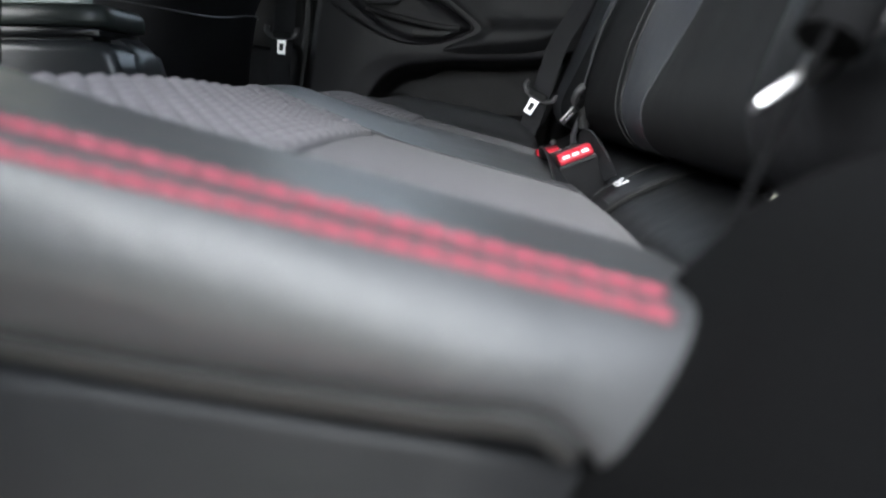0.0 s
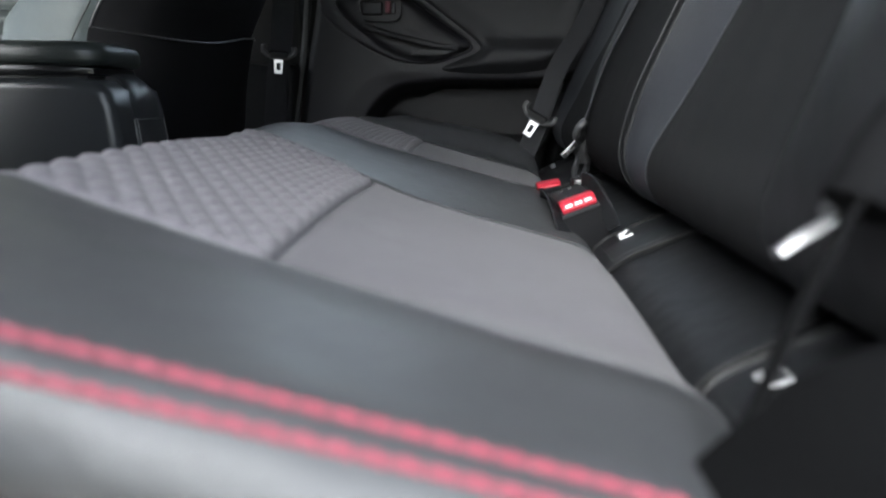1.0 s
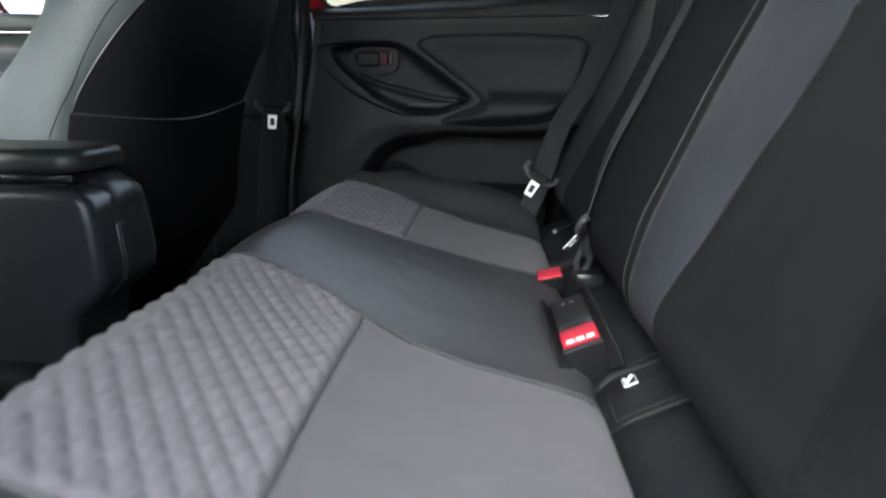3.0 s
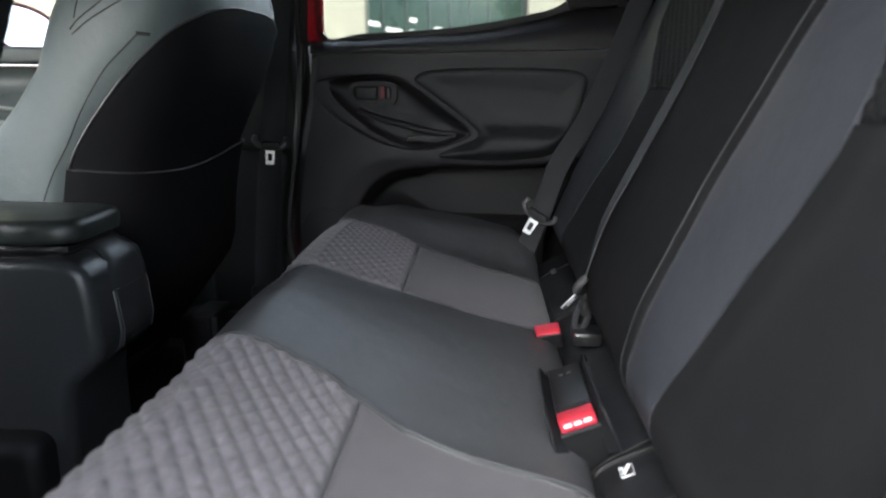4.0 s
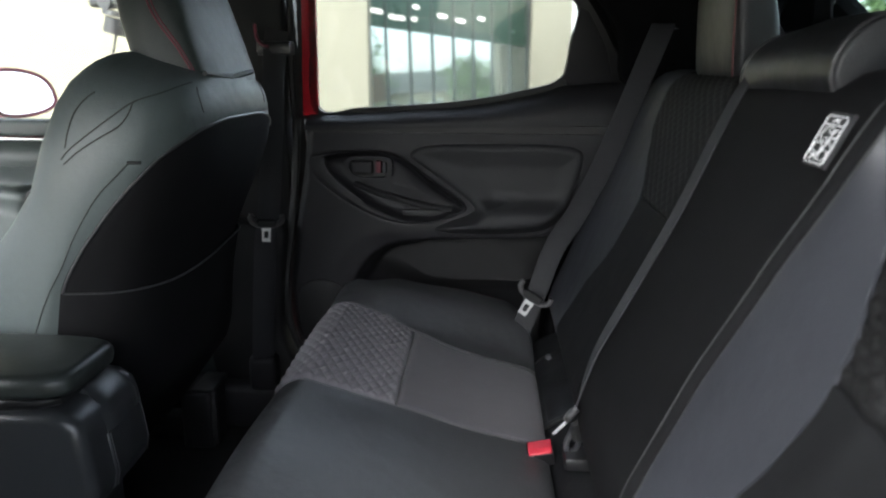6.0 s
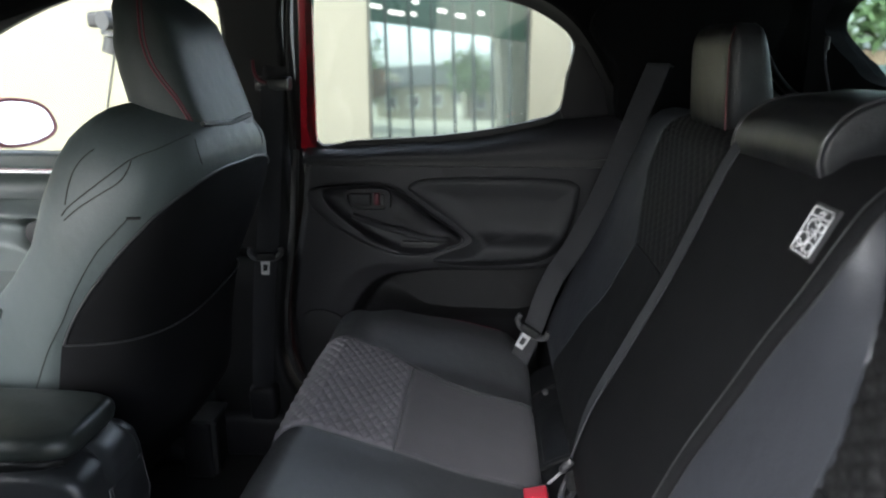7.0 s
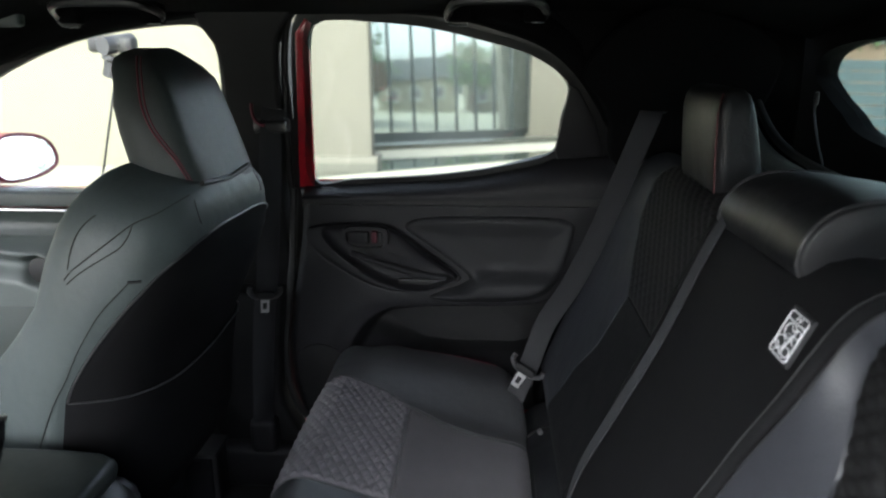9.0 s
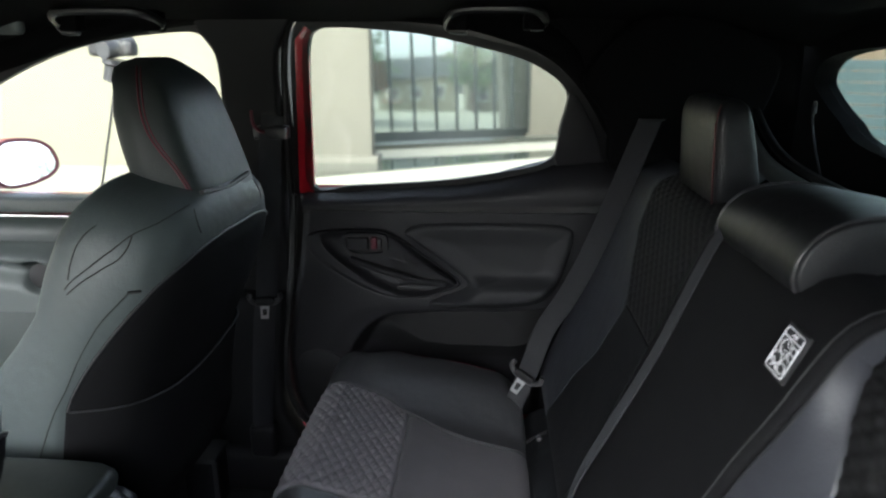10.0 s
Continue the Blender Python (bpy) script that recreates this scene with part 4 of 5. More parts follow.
for sg in (1, -1):
    y0, y1 = sorted((sg * 0.64, sg * 0.735))
    structure("sill_trim", box(-1.30, 0.24, y0, y1, 0.30, 0.405, 0.02, 3), PLASTIC, "black plastic door sill trim", "sill")
    y0, y1 = sorted((sg * 0.72, sg * 0.84))
    structure("rocker_panel", box(-1.40, 0.55, y0, y1, 0.18, 0.375, 0.02, 3), PAINT, "red painted rocker panel", "car body")


def floor_fn(u, v):
    x, y = -1.5 + 2.5 * u, -0.66 + 1.32 * v
    z = 0.30 + 0.10 * ease(0.16, 0.08, abs(y)) * ease(0.0, -0.4, x) + 0.004 * noise.noise(Vector((x * 9, y * 9, 0)))
    return Vector((x, y, z + 0.10 * ease(-0.2, 0.0, x)))


structure("floor", sheet(floor_fn, [i / 60 for i in range(61)], [i / 40 for i in range(41)], (0, 0, -0.06)), CARPET, "black carpeted car floor", "floor")


# The part ahead of the header is unseen, added to cut windscreen light.
def roof_fn(u, v):
    x, y = -1.42 + 2.22 * u, -0.66 + 1.32 * v
    return Vector((x, y, 1.345 - 0.055 * abs(y / 0.66) ** 3 - 0.05 * ease(0.3, 0.8, x) - 0.09 * ease(-0.6, -1.0, x) - 0.14 * ease(-0.98, -1.45, x)))


structure("ceiling", sheet(roof_fn, [i / 40 for i in range(41)], [i / 24 for i in range(25)], (0, 0, 0.05), True), HEADLINER, "black fabric car headliner", "ceiling")
for sg in (1, -1):
    rail = curve([(-1.15, 0.66, 1.10), (-0.80, 0.655, 1.215), (-0.55, 0.645, 1.278), (-0.30, 0.64, 1.305), (0.0, 0.638, 1.300), (0.17, 0.642, 1.268), (0.28, 0.652, 1.215), (0.36, 0.672, 1.12), (0.405, 0.69, 1.03)], 6)
    structure("roof_rail_trim", tube([(p.x, sg * (p.y + 0.02), p.z + 0.018) for p in rail], 0.030, 10), HEADLINER, "black roof rail trim", "trim")
quart = [(p[0], p[1]) for p in curve([(0.30, 0.40), (0.245, 0.55), (0.31, 0.72), (0.40, 0.92), (0.385, 1.02), (0.345, 1.12), (0.28, 1.23), (0.22, 1.32), (0.50, 1.34), (0.66, 1.31), (0.69, 1.20), (0.69, 0.80), (0.69, 0.40)], 5, True)]
structure("quarter_trim_far", prism(quart, 0.645, 0.80, 0.02, 3), TRIM_CLOTH, "black rear quarter trim", "trim")
nearq = [(p[0], p[1]) for p in curve([(0.13, 0.30), (0.106, 0.46), (0.133, 0.528), (0.156, 0.567), (0.177, 0.592), (0.197, 0.610), (0.245, 0.634), (0.32, 0.70), (0.42, 0.87), (0.48, 1.02), (0.48, 1.20), (0.40, 1.34), (0.66, 1.31), (0.69, 1.20), (0.69, 0.80), (0.69, 0.30)], 5, True)]
structure("quarter_trim_near", prism(nearq, -0.84, -0.632, 0.005, 3), TRIM_CLOTH, "dark cloth-covered rear quarter trim by the open doorway", "trim")
structure("c_pillar_trim", slant_y(prism([(p[0], p[1]) for p in curve([(0.372, 1.02), (0.345, 1.12), (0.30, 1.20), (0.42, 1.30), (0.62, 1.24), (0.60, 1.10), (0.56, 1.02)], 5, True)], 0, 0.03, 0.008, 3), 0.625, 1.02, 0.15), HEADLINER, "black rear pillar trim", "trim")
structure("pillar_core", slant_y(box(-0.375, -0.262, 0.0, 0.05, 0.36, 1.30, 0.0), 0.775, 0.97, 0.2), RUBBER, "dark painted door pillar", "pillar")
# rear hatch with its window
gl = curve([(-0.46, 1.108), (0, 1.080), (0.41, 1.097), (0.522, 1.131), (0.590, 1.160), (0.630, 1.190), (0.585, 1.228), (0.40, 1.248), (0, 1.258), (-0.40, 1.248), (-0.585, 1.228), (-0.630, 1.190), (-0.590, 1.160)], 6, True)
hatch = thing("tailgate", "black-trimmed tailgate with rear window", "tailgate", (0.72, 0, 0.45))


def yz_ring(inner, y0, y1, z0, z1, x0, x1):
    """A wall at x0 to x1 with an opening of (y, z)."""
    c = Vector((sum(p[0] for p in inner) / len(inner), sum(p[1] for p in inner) / len(inner)))
    out = []
    for p in inner:
        d = Vector((p[0], p[1])) - c
        k = min(((y1 if d.x > 0 else y0) - c.x) / d.x if abs(d.x) > 1e-6 else 1e9, ((z1 if d.y > 0 else z0) - c.y) / d.y if abs(d.y) > 1e-6 else 1e9)
        out.append(c + d * k)
    return loft([[(x0, p[0], p[1]) for p in inner], [(x0, p[0], p[1]) for p in out], [(x1, p[0], p[1]) for p in out], [(x1, p[0], p[1]) for p in inner], [(x0, p[0], p[1]) for p in inner]], False)


G2 = [(p[0], p[1]) for p in gl]
part("hatch_panel", yz_ring(G2, -0.78, 0.78, 0.35, 1.37, 0.70, 0.74), HEADLINER, hatch)
bm = bmesh.new()
f = bm.faces.new([bm.verts.new((0.722, p[0] * 1.02, 1.165 + (p[1] - 1.165) * 1.03)) for p in G2])
r = bmesh.ops.extrude_face_region(bm, geom=[f])
for v in r["geom"]:
    if isinstance(v, bmesh.types.BMVert):
        v.co.x = 0.726
part("rear_window_pane", bm, GLASS_TINTED, hatch, "clear rear window glass").visible_shadow = False
strip = curve([(0.60, 0.648, 1.30), (0.60, 0.645, 1.18), (0.60, 0.588, 1.126), (0.60, 0.486, 1.083), (0.60, 0.34, 1.066), (0.60, 0.10, 1.06)], 8)
structure("hatch_seal", tube(strip, 0.007, 8), RUBBER, "black rubber tailgate seal", "seal")
structure("hatch_surround", tube([p + Vector((-0.02, 0.016, -0.016)) for p in strip], 0.015, 10), PILLAR_LIT, "tailgate opening trim in a lit grey", "trim")
structure("rear_pillar_trim", sheet(lambda u, v: Vector(strip[int(u * 24)]) + Vector((-0.012 - 0.085 * v, 0.006 + 0.012 * v - 0.02 * math.sin(math.pi * v), -0.022 - 0.040 * v)), [i / 24 for i in range(25)], [i / 8 for i in range(9)], (0.02, 0.03, -0.02)), PILLAR_LIT, "rear pillar trim beside the tailgate in a lit grey", "trim", 70)
structure("parcel_shelf", box(0.53, 0.70, -0.60, 0.60, 0.98, 1.0, 0.006), CARPET, "black parcel shelf", "shelf")
cord = thing("shelf_cord", "thin black cord holding up the parcel shelf", "cord", (0.62, 0.38, 1.0))
part("cord", tube(curve([(0.62, 0.431, 1.165), (0.62, 0.433, 1.138), (0.62, 0.41, 1.10), (0.615, 0.36, 1.05), (0.60, 0.33, 1.0)], 8), 0.0017, 6), PLASTIC, cord)
part("toggle", tube([(0.62, 0.431, 1.168), (0.62, 0.432, 1.150)], 0.0035, 8), PLASTIC, cord)


# ---- assist grips ----
def grip(x0, x1, sg=1):
    ob = thing("assist_grip", "folded black assist grip on the roof lining", "grab handle", ((x0 + x1) / 2, sg * 0.58, 1.30), "roof grips")
    ya, yb = sg * 0.585, sg * 0.545
    way = curve([(x0 + 0.034, ya, 1.273), (x0 + 0.008, ya, 1.275), (x0 + 0.002, ya - sg * 0.006, 1.286), (x0 + 0.014, yb, 1.300), (x0 + 0.045, yb - sg * 0.01, 1.305), (x1 - 0.045, yb - sg * 0.01, 1.305), (x1 - 0.014, yb, 1.300), (x1 - 0.002, ya - sg * 0.006, 1.290), (x1 - 0.008, ya, 1.281), (x1 - 0.034, ya, 1.279)], 5)
    part("handle", tube(way, 0.0075, 8), PLASTIC_SMOOTH, ob)
    # Pale strips under the feet model the highlight on the grip's edges.
    for a, b, z in ((x0 + 0.004, x0 + 0.036, 1.2665), (x1 - 0.036, x1 - 0.004, 1.2725)):
        part("edge_highlight", tube([(a, ya - sg * 0.005, z + 0.003), ((a + b) / 2, ya - sg * 0.006, z), (b, ya - sg * 0.005, z + 0.0005)], 0.0016, 6), PLASTIC_LIT, ob, "pale strip for the highlight on the lower edge")
    for xx in (x0 + 0.02, x1 - 0.02):
        part("mount", box(xx - 0.018, xx + 0.018, ya - 0.010, ya + 0.022, 1.272, 1.310, 0.005), HEADLINER, ob)
    return ob


grip(0.06, 0.228)
grip(-0.623, -0.436)
visor = thing("sun_visor", "grey folded sun visor at the windscreen header", "sun visor", (-0.9, 0.5, 1.25))
part("flap", box(-0.98, -0.70, 0.590, 0.612, 1.268, 1.312, 0.009, 3), PLASTIC_LIT, visor)

# ---- front door and belt ----
fdoor = thing("front_door", "closed front car door with pale lit trim", "car door", (-0.9, 0.74, 0.40))
fo = [(p[0], p[1]) for p in curve([(-0.42, 0.944), (-0.405, 1.05), (-0.39, 1.12), (-0.385, 1.22), (-0.402, 1.263), (-0.448, 1.273), (-0.584, 1.259), (-0.704, 1.230), (-0.835, 1.176), (-1.0, 1.09), (-1.12, 1.0), (-1.15, 0.945), (-0.9, 0.943), (-0.65, 0.943)], 5, True)]
ar = sum(fo[i - 1][0] * fo[i][1] - fo[i][0] * fo[i - 1][1] for i in range(len(fo)))
gf = 1 if ar < 0 else -1


def slanted_f(bm):
    for v in bm.verts:
        v.co.y += -0.2 * (v.co.z - 0.95)
    return bm


part("window_seal", slanted_f(frame_ring(grow(fo, gf * 0.012), fo, 0.742, 0.756)), RUBBER, fdoor)
part("window_frame", slanted_f(frame_ring(grow(fo, gf * 0.05), grow(fo, gf * 0.010), 0.757, 0.775)), PLASTIC_SMOOTH, fdoor)
part("window_pane", slanted_f(prism(grow(fo, gf * 0.005), 0.7585, 0.7625, 0)), GLASS, fdoor, "clear door glass").visible_shadow = False
part("upper_trim", box(-1.20, -0.42, 0.705, 0.76, 0.912, 0.945, 0.008, 3), PLASTIC_LIT, fdoor)
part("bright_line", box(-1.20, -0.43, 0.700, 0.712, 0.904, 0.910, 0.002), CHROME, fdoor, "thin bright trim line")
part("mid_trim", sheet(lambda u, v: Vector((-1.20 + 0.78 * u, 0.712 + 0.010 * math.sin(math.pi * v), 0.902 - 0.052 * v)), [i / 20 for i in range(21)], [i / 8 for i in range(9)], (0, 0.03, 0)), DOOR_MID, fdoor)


def arm_face(u, v):
    """The armrest: a ridge that sweeps down towards the rear."""
    x = -1.20 + 0.78 * u
    ridge = 0.838 - 0.020 * ease(-1.0, -0.80, x) - 0.09 * ease(-0.80, -0.62, x)
    z = 0.850 - 0.150 * v
    y = 0.716 - 0.050 * math.exp(-((z - ridge) / 0.022) ** 2) - 0.034 * ease(ridge - 0.02, ridge - 0.075, z)
    hole = math.hypot((x + 0.805) / 0.034, (z - 0.779) / 0.033)
    return Vector((x, y + 0.030 * ease(1.25, 0.9, hole), z))


part("armrest", sheet(arm_face, [i / 70 for i in range(71)], [i / 30 for i in range(31)], (0, 0.04, 0)), PLASTIC_LIT, fdoor, "pale lit moulded armrest", sharp=70)
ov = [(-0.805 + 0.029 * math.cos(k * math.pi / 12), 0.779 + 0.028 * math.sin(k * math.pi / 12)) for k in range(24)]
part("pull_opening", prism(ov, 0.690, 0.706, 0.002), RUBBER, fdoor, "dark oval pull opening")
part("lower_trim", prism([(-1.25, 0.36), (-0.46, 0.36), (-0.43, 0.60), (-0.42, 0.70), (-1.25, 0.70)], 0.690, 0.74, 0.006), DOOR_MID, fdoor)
part("door_core", box(-1.30, -0.42, 0.765, 0.81, 0.36, 0.94, 0.01), PAINT, fdoor, "red painted outer door skin")

fb = thing("front_seat_belt", "dark grey front belt hanging on the door pillar", "seat belt", (-0.33, 0.63, 0.44))
pts = curve([(-0.278, 0.672, 1.12), (-0.282, 0.655, 1.06), (-0.300, 0.633, 0.80), (-0.312, 0.627, 0.70), (-0.328, 0.630, 0.52), (-0.334, 0.640, 0.43)], 8)
part("webbing", ribbon(pts, (0.93, 0.30, 0.08), 0.042), BELT_SHADED, fb)
part("slot_cover", box(-0.315, -0.25, 0.655, 0.69, 1.075, 1.10, 0.005), PLASTIC_SMOOTH, fb)
part("height_adjuster", tube(curve([(-0.316, 0.660, 1.130), (-0.313, 0.655, 1.108), (-0.303, 0.652, 1.094), (-0.290, 0.650, 1.090)], 4), 0.0032, 7), RED_DARK, fb, "dark red height adjuster button")
tongue(fb, (-0.303, 0.618, 0.765), Matrix.Rotation(radians(4), 4, "Y") @ Matrix.Rotation(radians(18), 4, "Z"), 0.95)
part("anchor_cover", box(-0.362, -0.305, 0.622, 0.665, 0.40, 0.475, 0.012, 3), PLASTIC, fb)


# ---- front seats ----
def seat_rear_x(z):
    ks = ((0.36, -0.53), (0.40, -0.50), (0.44, -0.468), (0.50, -0.425), (0.55, -0.386), (0.60, -0.354), (0.655, -0.345), (0.70, -0.343), (0.773, -0.328), (0.853, -0.295), (0.909, -0.272), (0.955, -0.259), (1.0, -0.256), (1.03, -0.264), (1.06, -0.276))
    for (a, xa), (b, xb) in zip(ks, ks[1:]):
        if z <= b:
            t = max(0, (z - a) / (b - a))
            return xa + (xb - xa) * t
    return ks[-1][1]


def seat_deep(z):
    return 1 + 0.75 * ease(0.95, 0.77, z)


def seat_lift(z):
    return 0.33 * ease(0.86, 1.0, z)


SKEW = 0.07


def seat_ring(z, wide=1.0, deep=1.0):
    xr = seat_rear_x(z)
    k = seat_deep(z)
    e = 0.045 * ease(0.90, 0.78, z)
    sec = [(0.0, 0.0), (-0.004 * k, 0.10), (-0.016 * k, 0.157), (-0.032 * k, 0.187), (-0.056 * k, 0.208), (-0.075 - 0.025 * k, 0.216), (-0.145 - 0.01 * k , 0.210), (-0.174 - 0.01 * k - e, 0.188), (-0.172 - 0.01 * k - e, 0.150), (-0.13, 0.10), (-0.115, 0.0)]
    sec = [(a * deep, b) for a, b in sec]
    pts = [(xr + a, 0.37 + b * wide) for a, b in sec] + [(xr + a, 0.37 - b * wide) for a, b in sec[-2:0:-1]]
    return [Vector((p[0] + SKEW * (p[1] - 0.30), p[1], z + seat_lift(z) * max(0, xr - p[0]))) for p in curve([(a, b, 0) for a, b in pts], 4, True)]


def front_seat(sg, label):
    ob = thing("bucket_seat", label, "car seat", (-0.65, sg * 0.37, 0.31), "front seats")
    flip = lambda ps: [Vector((p.x, sg * p.y, p.z)) for p in ps]
    zs = [(0.40, 0.90, 1), (0.43, 0.97, 1), (0.5, 1.0, 1), (0.6, 1.0, 1), (0.7, 1.0, 1), (0.78, 1.0, 1), (0.85, 1.0, 1), (0.89, 1.0, 1), (0.93, 0.985, 0.97), (0.965, 0.955, 0.89), (0.99, 0.905, 0.81), (1.010, 0.84, 0.73), (1.024, 0.75, 0.67), (1.034, 0.65, 0.62), (1.041, 0.54, 0.57), (1.046, 0.42, 0.52)]
    body = loft([flip(seat_ring(z, w, d)) for z, w, d in zs])
    bmesh.ops.recalc_face_normals(body, faces=body.faces)
    hull = BVHTree.FromBMesh(body)
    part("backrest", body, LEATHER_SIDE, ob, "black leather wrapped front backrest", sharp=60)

    def on_hull(pts, off, n=6):
        """A smooth line laid on the backrest's skin."""
        out = []
        for p in curve(pts, n):
            at, normal, _, _ = hull.find_nearest(Vector((p.x, sg * p.y, p.z)))
            out.append(at + normal * off)
        return out

    def wide_at(z):
        for (a, wa, _), (b, wb, _) in zip(zs, zs[1:]):
            if z <= b:
                return wa + (wb - wa) * (z - a) / (b - a)
        return zs[-1][1]

    def rear_skin(k, z, off):
        """A place on the rear of the backrest, k from -1 to 1 across it."""
        a = -0.056 * abs(k) ** 4 * seat_deep(z)
        y = 0.37 + 0.208 * k * wide_at(z)
        at = Vector((seat_rear_x(z) + a + SKEW * (y - 0.30), sg * y, z - seat_lift(z) * a))
        at, normal, _, _ = hull.find_nearest(at)
        return at + normal * off

    def shell(u, v):
        z = 0.44 + 0.546 * (1 - (1 - v) ** 1.9)
        t = max(0, (z - 0.80) / 0.187)
        k = (2 * u - 1) * max(0.10, (1 - min(1, t) ** 4) ** 0.36)
        return rear_skin(k, z, 0.0035)
    part("back_panel", sheet(shell, [i / 40 for i in range(41)], [i / 44 for i in range(45)], (-0.003, 0, 0), True), CLOTH_DARK, ob, "dark cloth rear panel with pocket", sharp=70)

    def pocket(u, v):
        k = 2 * u - 1
        top = 0.776 + 0.012 * math.sin(k * 2.6) - 0.006 * (1 - k * k)
        z = 0.45 + (top - 0.45) * v
        return rear_skin(k, z, 0.009 + 0.006 * math.sin(math.pi * min(1, v * 1.02)) * (1 - k * k))
    pk = part("map_pocket", sheet(pocket, [i / 30 for i in range(31)], [i / 14 for i in range(15)], (-0.003, 0, 0), True), CLOTH_DARK, ob)
    part("pocket_hem", tube([pocket(i / 30, 1) + Vector((0.001, 0, 0)) for i in range(31)], 0.0014, 6), SATIN_MID, pk)
    border = [shell(0, i / 44) for i in range(45)] + [shell(i / 6, 1) for i in range(1, 6)] + [shell(1, 1 - i / 44) for i in range(45)]
    # Paler than the other seams: the highlight along it is in this colour.
    part("panel_seam", tube(border, 0.0018, 6), SATIN_MID, ob)
    for q in (1, -1):
        def mirror(ps):
            return [(x, 0.37 - q * (0.37 - y), z) for x, y, z in ps]
        part("side_seam", tube(on_hull(mirror([(-0.490, 0.156, 0.680), (-0.473, 0.154, 0.722), (-0.453, 0.154, 0.765), (-0.431, 0.156, 0.802), (-0.409, 0.156, 0.843), (-0.387, 0.156, 0.877), (-0.369, 0.157, 0.901), (-0.347, 0.161, 0.923), (-0.329, 0.166, 0.942)]), 0.0001), 0.0010, 6), SEAM, ob)
        part("side_fold", tube(on_hull(mirror([(-0.331, 0.164, 0.941), (-0.318, 0.174, 0.940)]), 0.0004), 0.0024, 6), SEAM, ob)
        part("shoulder_seam", tube(on_hull(mirror([(-0.280, 0.262, 1.037), (-0.299, 0.205, 1.025), (-0.323, 0.182, 1.015), (-0.354, 0.165, 0.992), (-0.383, 0.161, 0.971), (-0.403, 0.159, 0.956), (-0.413, 0.159, 0.945)]), 0.0001), 0.0010, 6), SEAM, ob)
        part("shoulder_seam", tube(on_hull(mirror([(-0.324, 0.180, 1.013), (-0.328, 0.173, 1.000), (-0.338, 0.166, 0.986), (-0.358, 0.162, 0.974), (-0.388, 0.159, 0.956), (-0.410, 0.158, 0.939)]), 0.0001), 0.0010, 6), SEAM, ob)
        part("bolster_seam", tube(on_hull(mirror([(-0.369, 0.178, 1.027), (-0.383, 0.173, 1.016), (-0.393, 0.167, 1.002), (-0.402, 0.164, 0.980), (-0.407, 0.160, 0.959)]), 0.0001), 0.0010, 6), SEAM, ob)
        part("yoke_seam", tube(on_hull(mirror([(-0.275, 0.264, 1.030), (-0.269, 0.258, 1.013), (-0.266, 0.260, 0.997)]), 0.0002), 0.0009, 6), SEAM, ob)
    # head restraint grown from the shoulders
    rings = []
    for z, f_, d_ in ((1.035, 0.94, 1.0), (1.045, 1.0, 1.0), (1.08, 1.0, 1.0), (1.12, 0.98, 0.97), (1.155, 0.94, 0.92), (1.185, 0.865, 0.82), (1.205, 0.775, 0.70), (1.219, 0.64, 0.55), (1.228, 0.47, 0.40), (1.233, 0.28, 0.26)):
        xr = -0.276 - 0.31 * (z - 1.045) - 0.030 * ease(1.185, 1.235, z)
        sec = [(0.0, 0.0), (-0.002, 0.07), (-0.010, 0.096), (-0.036, 0.106), (-0.062, 0.108), (-0.090, 0.096), (-0.098, 0.06), (-0.097, 0.0)]
        c = 0.388
        pp = [(xr + a * d_, c + b * f_) for a, b in sec] + [(xr + a * d_, c - b * f_) for a, b in sec[-2:0:-1]]
        rings.append([Vector((p[0] + 0.10 * (p[1] - 0.285), sg * p[1], z)) for p in curve([(a, b, 0) for a, b in pp], 4, True)])
    head = loft(rings)
    bmesh.ops.recalc_face_normals(head, faces=head.faces)
    head_hull = BVHTree.FromBMesh(head)
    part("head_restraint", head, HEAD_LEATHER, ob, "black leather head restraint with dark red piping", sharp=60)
    pts = []
    for x, y, z in curve([(-0.287, 0.291, 1.036), (-0.290, 0.290, 1.048), (-0.306, 0.287, 1.080), (-0.324, 0.285, 1.106), (-0.338, 0.285, 1.130), (-0.347, 0.289, 1.158), (-0.353, 0.300, 1.194), (-0.363, 0.326, 1.223)], 5):
        at, normal, _, _ = head_hull.find_nearest(Vector((x, sg * y, z)))
        pts.append(at + normal * 0.0008)
    for off in (0.0, 0.0055):
        part("red_piping", tube([head_hull.find_nearest(p + Vector((off, 0, 0.001)))[0] for p in pts], 0.0016 if off == 0 else 0.0012, 6), RED_DARK, ob)
    part("head_seam", tube([(-0.273 + 0.014 * i / 10, sg * (0.292 + 0.160 * i / 10), 1.040 + 0.008 * abs(i / 5 - 1)) for i in range(11)], 0.004, 6), RUBBER, ob)
    part("cushion", box(-1.05, -0.50, sg * 0.37 - 0.25, sg * 0.37 + 0.25, 0.42, 0.56, 0.05, 4), LEATHER_SIDE, ob)
    part("seat_frame", box(-1.0, -0.52, sg * 0.37 - 0.22, sg * 0.37 + 0.22, 0.36, 0.43, 0.01), RUBBER, ob)
    for yy in (0.17, 0.60):
        part("rail", box(-1.0, -0.42, sg * yy - 0.022, sg * yy + 0.022, 0.315, 0.36, 0.006), PLASTIC, ob)
        part("rail_cover", box(-0.480, -0.416, sg * yy - 0.050, sg * yy + 0.036, 0.305, 0.432, 0.010, 3), PLASTIC, ob, "moulded rail end cover")
        # The lip is paler so the lit top edge sits in its colour.
        part("cover_lip", box(-0.455, -0.410, sg * yy - 0.048, sg * yy + 0.034, 0.428, 0.438, 0.003, 2), SATIN_MID, ob)
